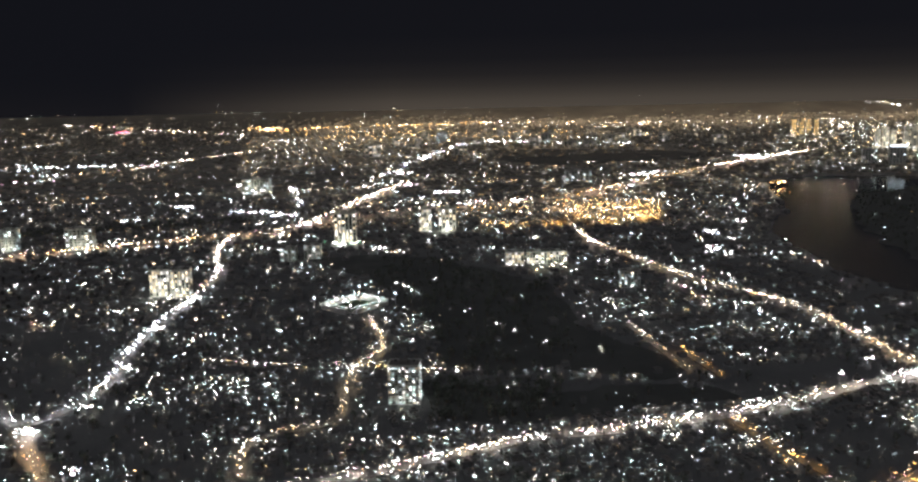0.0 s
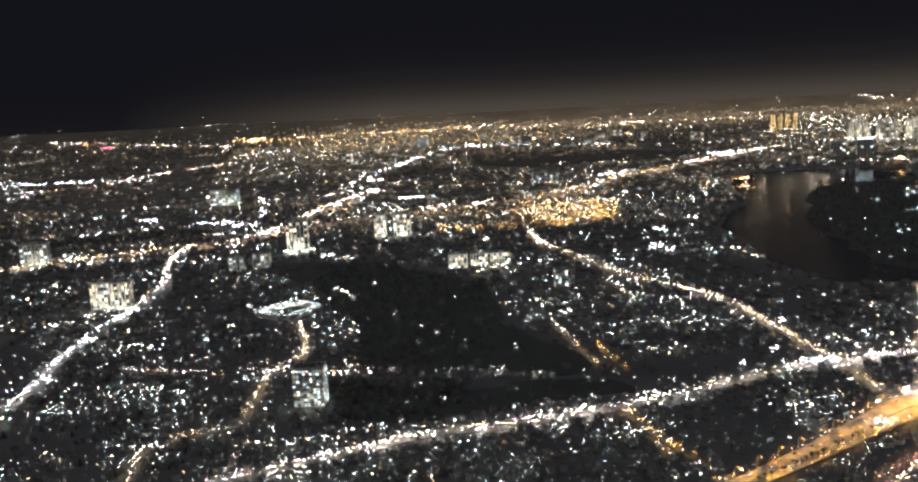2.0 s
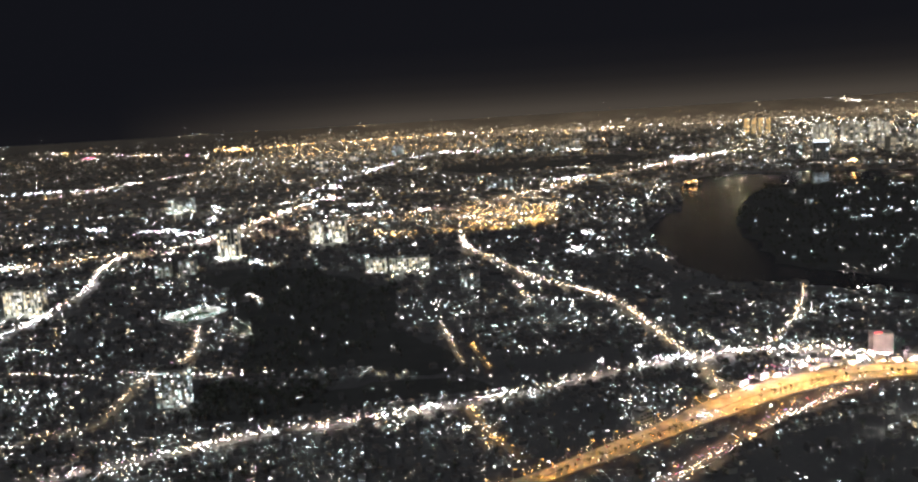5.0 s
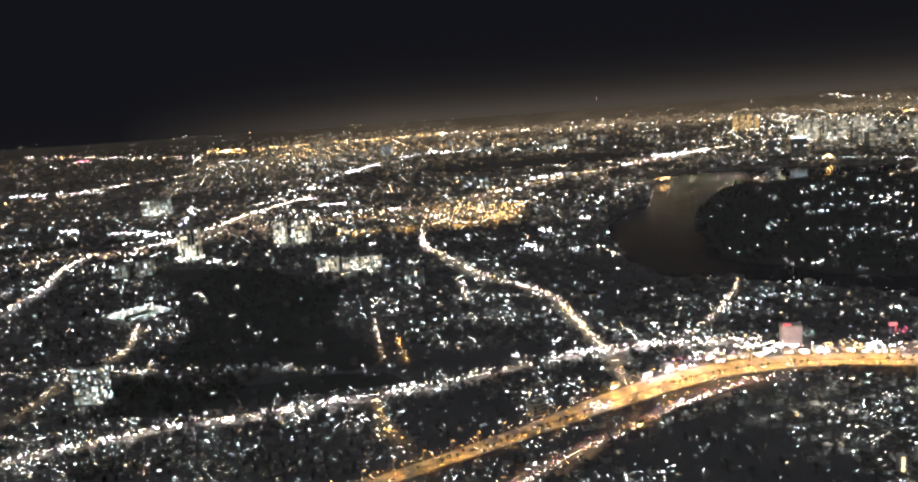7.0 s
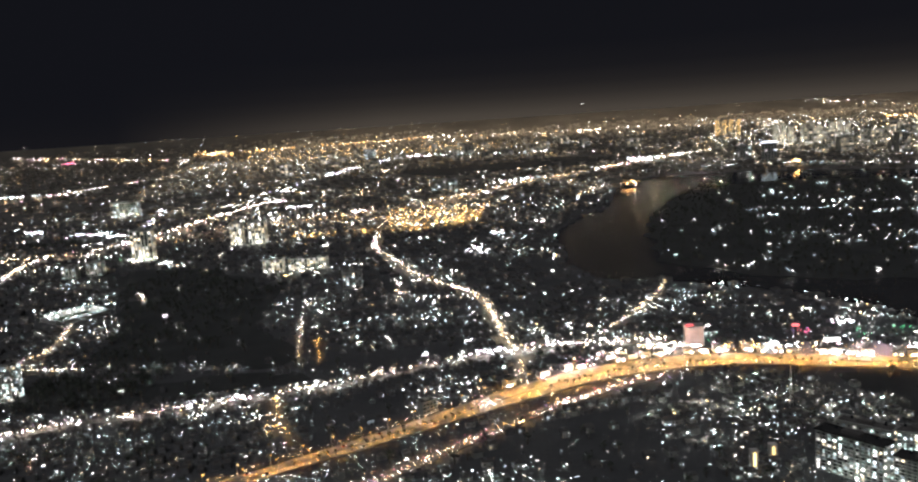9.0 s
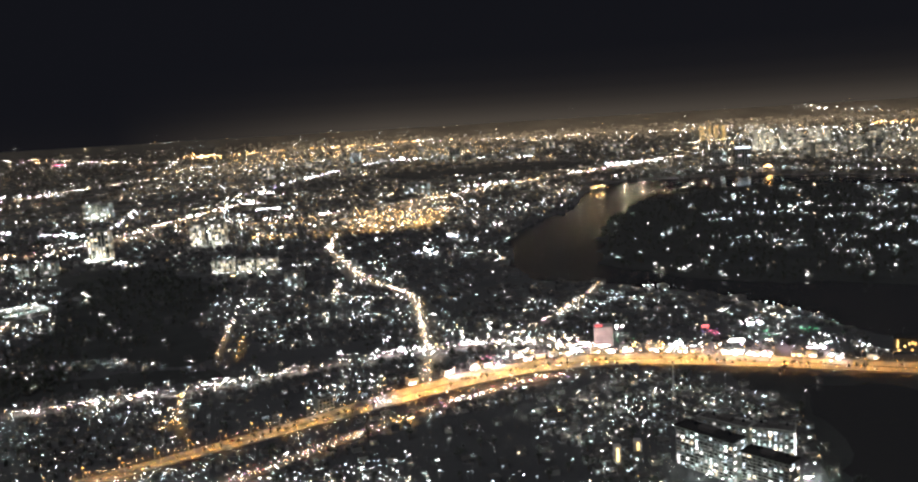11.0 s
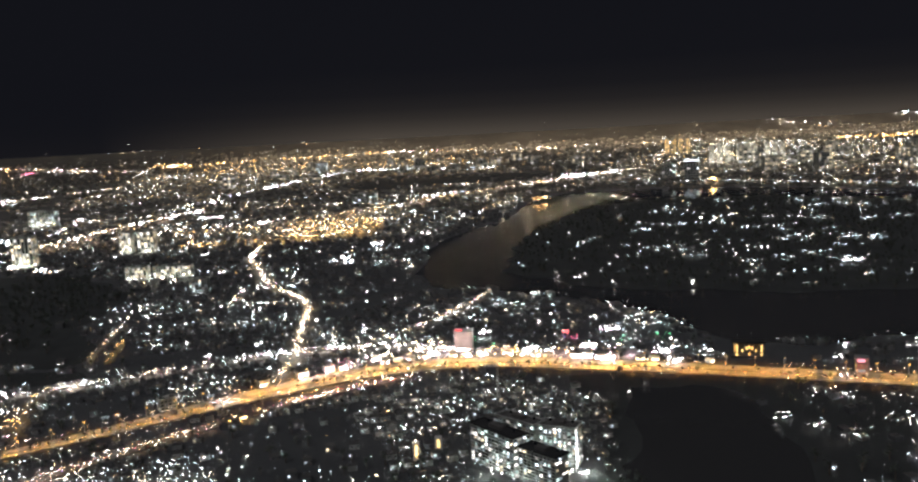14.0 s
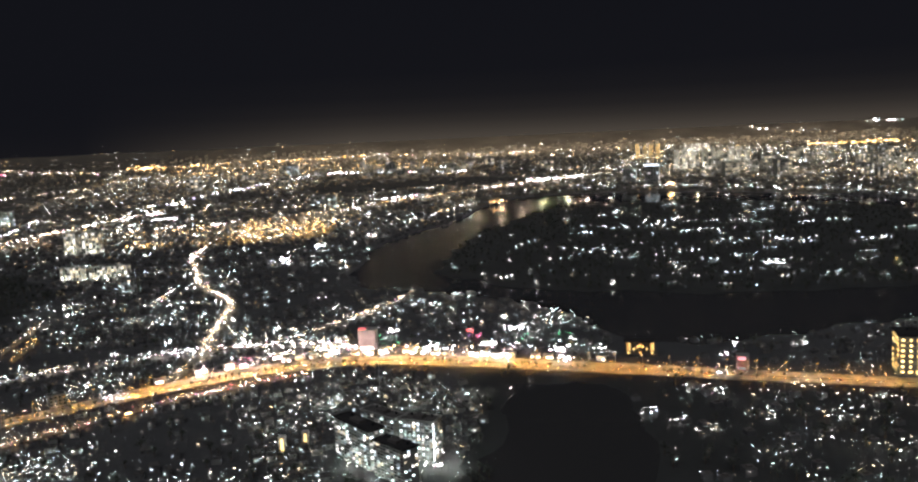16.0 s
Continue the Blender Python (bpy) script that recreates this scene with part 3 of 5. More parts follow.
along("street_lights", ROADS["hill_street"][0][4:9], 1.2, 1.3, (0.4, 1.0), G_HILL, "golden lamps crowding the lower hill street", 66)
along("street_lights", ROADS["trunk_road"][0][:4], 0.16, 9, (0.4, 1.0), G_SODIUM, "amber lamps along the trunk road", 68)
side_xy, side_g = polyline(HIGHWAY, 10)
for off, seed in ((0.48, 70), (-0.48, 72)):
    along("street_lights", [(p[0] - q[1] * off * highway_width(p[0]), p[1] + q[0] * off * highway_width(p[0])) for p, q in zip(side_xy, side_g)], 0.75, 0.5, (0.28, 0.68), G_SODIUM if off < 0 else G_HILL, "lamps along the edge of the highway", seed)
along("street_lights", [(x + 2.5, y - 4.0) for x, y in SERVICE], 1.5, 0.8, (0.3, 0.85), G_STREET, "warm white lamps along the lower edge of the service road", 74)
along("street_lights", SERVICE, 0.3, 4, (0.4, 1.0), G_SODIUM, "orange lamps along the service road", 71)


def lamp_row(name, pts, step, off, z, watts, colour, radius=0.6):
    data = bpy.data.lights.new(name, "SPOT")
    data.energy, data.color, data.shadow_soft_size = watts, colour, radius
    data.spot_size, data.spot_blend = radians(128), 0.6
    xy, g = polyline(pts, step)
    for k, ((px, py), gg) in enumerate(zip(xy, g)):
        s = off if k % 2 else -off
        new(name, data).location = (px - gg[1] * s, py + gg[0] * s, z + float(rise(py)))


lamp_row("highway_light", HIGHWAY[4:10], 12, 5.0, 10.5, 6600, (1.0, 0.43, 0.10))
lamp_row("highway_light", HIGHWAY[9:-1], 12, 5.0, 10.5, 3000, (1.0, 0.40, 0.075))
lamp_row("highway_light", HIGHWAY[1:5], 13, 2.5, 8, 1900, (1.0, 0.42, 0.09))
lamp_row("service_light", SERVICE, 11, 2, 7, 700, (1.0, 0.52, 0.22))
lamp_row("market_light", ROADS["market_street"][0], 14, 2, 5.0, 1900, (1.0, 0.84, 0.72))
lamp_row("avenue_light", ROADS["west_avenue"][0], 16, 2, 5.0, 1500, (0.95, 0.92, 1.0))
lamp_row("stadium_street_light", ROADS["stadium_street"][0], 9, 1.0, 5, 240, (1.0, 0.72, 0.42))
lamp_row("hill_light", ROADS["hill_street"][0], 12, 1.5, 5.5, 900, (1.0, 0.70, 0.40))

lamp_row("lane_light", ROADS["sodium_lane"][0], 9, 0.8, 4, 160, (1.0, 0.54, 0.16))
lamp_row("lane_light", ROADS["side_lane"][0], 10, 0.8, 4, 90, (1.0, 0.66, 0.34))
lamp_row("lane_light", ROADS["short_lane"][0], 10, 0.8, 4, 90, (1.0, 0.56, 0.18))
lamp_row("lane_light", ROADS["west_fork"][0], 9, 1.5, 5, 800, (1.0, 0.62, 0.30))
lamp_row("ring_light", ROADS["ring_road"][0], 45, 3, 14, 22000, (1.0, 0.60, 0.36), 1.5)
lamp_row("trunk_light", ROADS["trunk_road"][0], 45, 3, 12, 22000, (1.0, 0.60, 0.36), 1.5)
# added high lamps brighten the rising land to stand in for distance haze
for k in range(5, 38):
    glare = new("haze_fill_light", bpy.data.lights.get("haze_fill_light") or bpy.data.lights.new("haze_fill_light", "POINT"))
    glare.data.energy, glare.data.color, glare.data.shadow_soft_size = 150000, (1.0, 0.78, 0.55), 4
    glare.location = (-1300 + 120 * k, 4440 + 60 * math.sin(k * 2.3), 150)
lamp_row("yard_light", [(120, 1130), (240, 1140), (300, 1300), (160, 1320), (150, 1200), (260, 1220)], 34, 8, 14, 60000, (1.0, 0.47, 0.12), 1.5)

# ---- large buildings ----
UNIT_WINDOW = mesh_of("window", box(bmesh.new(), -0.5, 0.5, -0.5, 0.5, -0.5, 0.5), G_WINDOW)
UNIT_GOLD = mesh_of("window", box(bmesh.new(), -0.5, 0.5, -0.5, 0.5, -0.5, 0.5), G_GOLD)
UNIT_WARM = mesh_of("window", box(bmesh.new(), -0.5, 0.5, -0.5, 0.5, -0.5, 0.5), G_WARMWIN)
UNIT_UNLIT = mesh_of("window", box(bmesh.new(), -0.5, 0.5, -0.5, 0.5, -0.5, 0.5), M_DARKGLASS)


def tower(name, x, y, w, dep, h, rz, floors, bays, label, lit=0.6, mats=None, seed=0, sides=True, category="apartment building", near=False, black_roof=True, column=False):
    """A flat-roofed block: body with floor bands, parapet, roof hut and rows of windows."""
    r = random.Random(seed)
    root = tagged(new(name), label, category)
    root.location, root.rotation_euler = (x, y, float(rise(y))), (0, 0, radians(rz))
    bm = bmesh.new()
    box(bm, -w / 2, w / 2, -dep / 2, dep / 2, 0, h)
    part("body", bm, M_SLAB, root)
    part("roof", box(bmesh.new(), -w / 2, w / 2, -dep / 2, dep / 2, h + 0.004, h + 0.12), M_BLACKROOF if near and black_roof else M_ROOF, root)
    bm = bmesh.new()
    t = 0.02 * w
    box(bm, -w / 2 - t, w / 2 + t, -dep / 2 - t, -dep / 2 + t, h, h + 0.03 * h)
    box(bm, -w / 2 - t, w / 2 + t, dep / 2 - t, dep / 2 + t, h, h + 0.03 * h)
    box(bm, -w / 2 - t, -w / 2 + t, -dep / 2 + t, dep / 2 - t, h, h + 0.03 * h)
    box(bm, w / 2 - t, w / 2 + t, -dep / 2 + t, dep / 2 - t, h, h + 0.03 * h)
    part("parapet", bm, M_BLACKROOF if near and black_roof else M_SLAB, root)
    bm = box(bmesh.new(), -w * 0.16, w * 0.12, -dep * 0.2, dep * 0.25, h, h * 1.09)
    part("roof_hut", bm, M_ROOF if near else M_SLAB, root)
    lit_me = mats or UNIT_WINDOW
    if near:
        for k in range(1, floors):
            z = (k + 0.25) * h / (floors + 0.6)
            deck = part("balcony", box(bmesh.new(), -w / 2 - 0.1, w / 2 + 0.1, -dep / 2 - 0.45, -dep / 2 - 0.003, z, z + 0.12), M_CONCRETE, root)
            rail = bmesh.new()
            box(rail, -w / 2 - 0.1, w / 2 + 0.1, -dep / 2 - 0.45, -dep / 2 - 0.41, z + 0.5, z + 0.54)
            for q in range(bays + 1):
                box(rail, -w / 2 + q * w / bays - 0.02, -w / 2 + q * w / bays + 0.02, -dep / 2 - 0.45, -dep / 2 - 0.41, z + 0.12, z + 0.5)
            part("railing", rail, M_METAL, deck, "thin steel railing")
        for k in range(3):
            tank = rod(bmesh.new(), ((k - 1) * w * 0.3, dep * 0.25, h + 0.12), ((k - 1) * w * 0.3, dep * 0.25, h + 1.2), 0.55, 0.5, 10)
            part("water_tank", tank, M_DARKGLASS, root, "black plastic roof water tank")
    fh, bw = h / (floors + 0.6), w / bays
    for k in range(floors):
        for i in range(bays):
            me = lit_me if r.random() < lit else UNIT_UNLIT
            shared("window", me, root, (-w / 2 + (i + 0.5) * bw, -dep / 2, (k + 0.75) * fh), 0, (bw * r.uniform(0.28, 0.6), 0.16, fh * (0.86 if column else 0.42)))
        if sides:
            nb = max(1, int(round(dep / bw)))
            for i in range(nb):
                for sgn in (-1, 1):
                    if r.random() < lit * 0.8:
                        shared("window", lit_me, root, (sgn * w / 2, -dep / 2 + (i + 0.5) * dep / nb, (k + 0.75) * fh), 0, (0.16, dep / nb * 0.5, fh * 0.5))
    return root


tower("apartment_tower", -39, 462, 18, 12, 23, -4, 14, 9, "white apartment tower with many lit windows", 0.75, seed=1, near=True, black_roof=False)
tower("apartment_tower", -282, 748, 18, 14, 25, 4, 7, 7, "pale twin apartment block beside the avenue", 0.7, mats=UNIT_WARM, seed=2, column=True)
tower("apartment_tower", -262, 744, 16, 14, 25, 4, 9, 5, "pale twin apartment block beside the avenue", 0.7, mats=UNIT_WARM, seed=3, column=True)
tower("apartment_tower", -147, 1003, 26, 20, 40, 6, 10, 6, "warm-lit apartment tower above the trunk road", 0.75, mats=UNIT_WARM, seed=4, column=True)
tower("apartment_tower", -54, 1105, 15.5, 18, 30, 0, 8, 5, "warm-lit apartment pair near the ring road", 0.7, mats=UNIT_WARM, seed=5, column=True)
tower("apartment_tower", -24.5, 1102, 23, 18, 30, 0, 8, 5, "warm-lit apartment pair near the ring road", 0.7, mats=UNIT_WARM, seed=6, column=True)
tower("stair_block", 41.5, 843.9, 4, 5, 16, -4, 6, 1, "slim pale lit stair block beside a slab block", 0.9, mats=UNIT_WARM, seed=7, sides=False, category="stair tower", column=True)
tower("apartment_slab", 50.0, 857.0, 19.1, 12, 15, -4, 5, 6, "pale grey slab block with lit stair columns behind the dark park", 0.5, mats=UNIT_WARM, seed=8, column=True)
tower("apartment_slab", 75.6, 866.9, 24.4, 12, 13, -4, 4, 8, "pale grey slab block with lit stair columns behind the dark park", 0.5, mats=UNIT_WARM, seed=16, column=True)
tower("apartment_slab", 96.8, 867.3, 17.7, 12, 13, -4, 4, 6, "pale grey slab block with lit stair columns behind the dark park", 0.5, mats=UNIT_WARM, seed=17, column=True)
tower("apartment_tower", -197.3, 906.1, 16.7, 12, 15, 0, 6, 4, "dim grey apartment block at the edge of the park", 0.25, seed=18)
tower("apartment_tower", -172.2, 916.0, 18.4, 12, 16, 0, 6, 4, "dim grey apartment block at the edge of the park", 0.3, seed=19)
tower("apartment_tower", -400, 1600, 52, 24, 30, 0, 6, 9, "pale far office block among white lamps", 0.6, seed=9)
tower("apartment_tower", -475, 1010, 32, 16, 26, 10, 7, 7, "pale apartment block by the trunk road", 0.5, seed=10)
tower("apartment_tower", -562, 1010, 18, 16, 26, 10, 7, 4, "pale apartment block by the trunk road", 0.5, seed=11)
tower("apartment_tower", 148, 745, 18, 10, 16, 0, 6, 6, "dim apartment block behind the houses", 0.4, seed=12)
tower("office_tower", -82, 3345, 44, 30, 45, 0, 5, 6, "white floodlit far office tower", 0.9, seed=13)
tower("apartment_tower", 232, 1690, 52, 24, 26, 0, 5, 9, "dim far apartment row", 0.5, seed=14)
for k in range(4):
    tower("golden_tower", 1362 + k * 26, 3450 - k * 10, 18, 20, 66, -10, 8, 3, "golden floodlit high-rise in a row of towers", 0.95, mats=UNIT_GOLD, seed=20 + k, sides=False)



def front_lamp(x, y, z, watts, colour=(0.98, 1.0, 0.86)):
    """A lamp set before a block, which lights its front."""
    data = bpy.data.lights.new("front_light", "POINT")
    data.energy, data.color, data.shadow_soft_size = watts, colour, 0.8
    new("front_light", data).location = (x, y, z + float(rise(y)))


for cx, cy, watts in ((-39, 449, 1500), (-284, 732, 7000), (-262, 729, 7000), (-147, 984, 12000), (-50, 1088, 10000), (-24, 1085, 10000), (50, 839, 6000), (76, 849, 6000), (97, 849, 6000), (-197, 888, 1500), (-172, 898, 1500), (-400, 1580, 22000), (-475, 994, 7000), (-562, 994, 7000)):
    front_lamp(cx, cy, 5, watts * 0.26)
# yard lamps among the houses below the highway
for cx, cy in [(370, 370), (381, 355), (364, 374), (408, 373), (421, 375), (386, 396), (430, 351), (342, 358), (357, 321), (465, 363)]:
    front_lamp(cx, cy, 4.5, 420, (1.0, 0.96, 0.86))
# unseen lamps added to brighten the bodies of the lakeside high-rises
for k in range(5):
    front_lamp(1255 + 55 * k, 2470, 14, 26000, (1.0, 0.93, 0.78))
for k in range(9):
    front_lamp(1010 + 110 * k, 2060 + 130 * (k % 3) - 18 * k, 12, 26000, (1.0, 0.88, 0.68))

# ---- lamp clusters of the districts ----


def district(pts, count, size, mat, label, seed, height=(1.5, 5.0), tight=0.0):
    """Lamps scattered over a piece of the plan."""
    r = np.random.default_rng(seed)
    p = np.array(pts, float)
    lo, hi = p.min(0), p.max(0)
    q = r.uniform(lo, hi, (count * 8, 2))
    q = q[inside(pts, q[:, 0], q[:, 1])][:count]
    if tight:
        q = q[r.uniform(0, 1, len(q)) < 2.4 * clumps(q[:, 0], q[:, 1], tight, seed) ** 2.5]
    d = np.hypot(q[:, 0] - 220, q[:, 1] + 40)
    return octahedra("district_lamps", np.c_[q, rise(q[:, 1]) + lift(d) + r.uniform(*height, len(q))], d / 1420 * r.uniform(*size, len(q)), mat, label, 0.7)


def patch(x, y, rx, ry, count, size, mat, label, seed, height=(1.5, 5.0)):
    return district([(x - rx, y - ry), (x + rx, y - ry), (x + rx, y + ry), (x - rx, y + ry)], count, size, mat, label, seed, height)


def row(pts, step, size, mat, label, seed, spread=3.0, height=(2.0, 5.0)):
    return along("lamp_row", pts, 1.0 / step, spread, size, mat, label, seed, height)


G_BLAZE = glow("floodlights", ((5, WHITE), (4, COOL), (2, MINT), (1, PINK)), 1.0, 18.0, 2.4)
G_AMBER = glow("amber_yard_lamps", ((5, (1.0, 0.58, 0.22)), (3, SODIUM), (2, WARM)), 0.4, 10.0, 2.6)
G_PINK = glow("pink_and_red_signs", ((3, (1.0, 0.22, 0.42)), (3, RED), (2, (0.6, 0.4, 1.0))), 0.4, 2.6, 1.5)
G_GREEN = glow("green_and_white_lamps", ((2, GREEN), (3, WHITE), (2, MINT)), 0.4, 3.0, 1.5)

row([(-1150, 4500), (-900, 4470), (-1100, 4380), (-900, 4360)], 6, (0.55, 1.25), G_AMBER, "amber floodlights of a far airfield", 101, 14, (4, 14))
row([(-902, 4467), (-598, 4533), (-281, 4531), (131, 4580)], 10, (0.45, 1.15), G_AMBER, "amber lamps on a far road", 102, 14)
row([(131, 4580), (660, 4481), (1683, 4385)], 16, (0.30, 0.78), G_STREET, "warm lamps on a far road", 103, 18)
row([(-2242, 4701), (-1748, 4593), (-1106, 4244)], 13, (0.3, 0.7), G_STREET, "white lamps on a far straight road", 104, 4)
patch(-1820, 4480, 40, 12, 14, (0.60, 1.04), G_PINK, "red signs of a far station", 105)
row([(-1600, 2490), (-1355, 2431), (-1160, 2383), (-973, 2336), (-760, 2230)], 8, (0.3, 0.75), G_BLAZE, "white floodlit yards", 106, 12)
row([(-1500, 2300), (-1246, 2232), (-1042, 2168)], 9, (0.35, 0.83), G_BLAZE, "white floodlit yards", 107, 6)
row([(-1100, 1830), (-1019, 1817), (-929, 1929), (-1000, 2040), (-1200, 2060)], 9, (0.40, 0.94), G_BLAZE, "white lamps round a sports field", 108, 4)
patch(-330, 1270, 34, 16, 42, (0.38, 1.12), G_BLAZE, "cool floodlights of a depot", 109)
patch(-459, 1348, 16, 8, 29, (0.42, 1.04), G_BLAZE, "cool floodlights of a yard", 110)
patch(-270, 1240, 20, 14, 18, (0.56, 1.30), G_BLAZE, "cool floodlights of a yard", 111)
row([(-340, 1640), (-332, 1600), (-259, 1318)], 8, (0.40, 0.94), G_COOLST, "white lamps on a short street", 112, 3)
row([(-170, 1571), (-181, 1940), (-143, 2225), (-91, 2552), (-42, 2927), (94, 3353)], 24, (0.40, 1.04), G_COOLST, "bright white lamps on the north road", 113, 7)
row([(93, 3308), (244, 3163), (366, 3075), (600, 2950)], 8, (0.45, 1.04), G_BLAZE, "white floodlights of a far depot", 114, 10)
patch(-30, 1455, 22, 8, 39, (0.50, 0.95), G_BLAZE, "cool lit canopy lamps", 115, (6, 9))
district([(-934, 3928), (-228, 3632), (-160, 1947), (-529, 1900)], 380, (0.20, 0.57), G_FAR, "crowded warm lamps of the old town", 116, (2, 16))
district([(-900, 4400), (603, 4200), (490, 3330), (80, 3471), (-600, 3500)], 420, (0.25, 0.6), G_AMBER, "amber lamps of far suburbs", 117, (2, 16))
district([(148, 1342), (313, 1315), (262, 1106), (140, 1120)], 460, (0.26, 0.72), G_AMBER, "amber yard lamps of a rail yard", 118, (3, 7))
district([(20, 1140), (80, 1120), (85, 1070), (25, 1075)], 45, (0.49, 1.15), G_AMBER, "amber yard lamps", 119, (3, 7))
district([(-80, 1300), (150, 1400), (330, 1560), (330, 1320), (60, 1200)], 120, (0.30, 0.78), G_AMBER, "scattered amber lamps beside the ring road", 120)
row([(300, 1720), (360, 1777), (460, 1830)], 6, (0.40, 0.99), G_BLAZE, "white floodlights beside the ring road", 121, 8)
patch(782, 2244, 50, 20, 40, (0.45, 1.14), G_BLAZE, "white floodlights beside the ring road", 122)
row([(544, 1895), (778, 2180), (1008, 2420)], 7, (0.40, 0.83), G_STREET, "amber lamps of the elevated ring road", 123, 6)
row([(212, 1455), (361, 1663), (544, 1895)], 6, (0.35, 0.73), G_AMBER, "amber lamps of the elevated ring road", 124, 5)
patch(587, 1550, 16, 20, 43, (0.36, 0.75), G_AMBER, "amber floodlit waterside square", 125)
patch(275, 908, 6, 9, 9, (0.54, 1.31), G_BLAZE, "bright cool floodlights", 126)
patch(303, 1017, 7, 16, 7, (0.49, 1.01), G_BLAZE, "bright cool floodlights", 127)
row([(312, 869), (351, 872), (356, 800)], 3, (0.42, 0.94), G_HOUSE, "white lamps along a lakeside lane", 128, 1.5)
row([(815, 1800), (945, 1790), (1052, 1708), (1134, 1590), (1211, 1500), (1278, 1300)], 4.5, (0.28, 0.65), G_HOUSE, "warm promenade lamps on the lake shore", 129, 2, (3, 5))
patch(994, 1756, 6, 6, 9, (1.11, 1.66), G_AMBER, "strong golden floodlight on the shore", 130, (6, 10))
district([(860, 2446), (1000, 1990), (1470, 1560), (2492, 3355), (1778, 4438)], 1300, (0.23, 0.62), glow("skyline_lamps", ((4, WARM), (4, WHITE), (2, AMBER), (1, COOL)), 0.4, 12.0, 2.6), "crowded warm lamps of the lakeside high-rise district", 131, (2, 20))
district([(2400, 4150), (2900, 4200), (2900, 3900), (2350, 3950)], 160, (0.45, 1.04), G_AMBER, "amber floodlights of a far yard", 132, (3, 10))
row([(3100, 4830), (3320, 4815)], 12, (0.50, 0.94), G_BLAZE, "white lamps on the far horizon", 133, 6)
patch(782, 712, 10, 8, 26, (0.45, 1.0), G_BLAZE, "cool floodlights on the wooded shore", 134)
patch(518, 713, 8, 5, 6, (0.56, 1.30), G_BLAZE, "cool lamps on the shore", 135)
patch(948, 829, 16, 14, 16, (0.28, 0.72), G_BLAZE, "cool lamps on the wooded shore", 136)
patch(608, 651, 2, 2, 4, (0.49, 0.79), G_BLAZE, "single strong cool floodlight", 137)
row([(694, 800), (688, 720), (681, 670)], 6, (0.35, 0.79), G_HOUSE, "white lamps along a lakeside lane", 138, 2)
G_SHORE = glow("cool_suburb_lamps", ((5, WHITE), (5, COOL), (3, MINT), (1, WARM)), 0.5, 6.5, 1.8)


def strings(poly, count, size, mat, label, seed):
    """Short uneven strings of lamps along the lanes of a dark suburb."""
    r = np.random.default_rng(seed)
    p = np.array(poly, float)
    c = r.uniform(p.min(0), p.max(0), (count * 6, 2))
    c = c[inside(poly, c[:, 0], c[:, 1])]
    c = c[r.uniform(0, 1, len(c)) < 1.6 * clumps(c[:, 0], c[:, 1], 0.009, seed) ** 1.6][:count]
    lamps = r.integers(1, 9, len(c))
    way = np.repeat(np.where(r.uniform(0, 1, len(c)) < 0.75, r.normal(0.1, 0.25, len(c)), r.normal(1.6, 0.4, len(c))), lamps)
    at = np.repeat(c, lamps, axis=0) + r.normal(0, 1.0, (lamps.sum(), 2))
    s_ = r.normal(0, 9, len(at))
    at += np.c_[np.cos(way), np.sin(way)] * s_[:, None]
    d = np.hypot(at[:, 0] - 300, at[:, 1] + 40)
    octahedra("district_lamps", np.c_[at, r.uniform(2.5, 5.0, len(at))], d / 1420 * r.uniform(*size, len(at)), mat, label)


strings([(460, 780), (540, 670), (720, 600), (880, 620), (960, 900), (760, 1100), (580, 1000)], 95, (0.34, 0.8), G_SHORE, "white lamps strung along lanes of a wooded suburb", 139)
strings([(600, 1100), (900, 1020), (1150, 1000), (1100, 1300), (800, 1420)], 62, (0.3, 0.7), G_SHORE, "white lamps strung along lanes of a wooded suburb", 140)
strings([(850, 590), (1100, 650), (1290, 900), (1150, 1000), (960, 900)], 40, (0.34, 0.78), G_SHORE, "white lamps strung along lanes of a wooded suburb", 142)
along("tail_lights", SERVICE, 0.7, 2.5, (0.45, 0.9), G_PINK, "red tail lights of cars in a queue", 141, (0.6, 1.4))

row([(-390, 713), (-333, 616)], 2.2, (0.35, 0.8), G_HILL, "amber lamps on a western lane", 224, 1.2)
row([(-63, 409), (-63, 385), (-64, 362)], 1.6, (0.3, 0.75), G_HILL, "warm lamps on a lane off the stadium street", 225, 0.9)
row([(32, 371), (35, 351), (37, 330)], 1.6, (0.3, 0.75), G_HILL, "warm lamps on a lane below the market", 226, 0.8)
patch(151, 372, 6, 5, 16, (0.5, 1.2), G_SODIUM, "orange lamps of a small yard", 227)
row([(148, 349.5), (161, 350.5)], 0.9, (0.4, 0.7), G_BLAZE, "row of white lamps on a long canopy", 228, 0.3, (2.5, 3.0))
for k, (cx, cy) in enumerate(((-20, 380), (1, 385), (33, 400), (60, 405), (92, 413), (117, 425), (157, 442))):
    patch(cx, cy, 5, 2.5, 9, (0.5, 1.3), G_MARKET if k % 2 else G_BLAZE, "dazzling stalls and shop fronts of the market street", 240 + k)

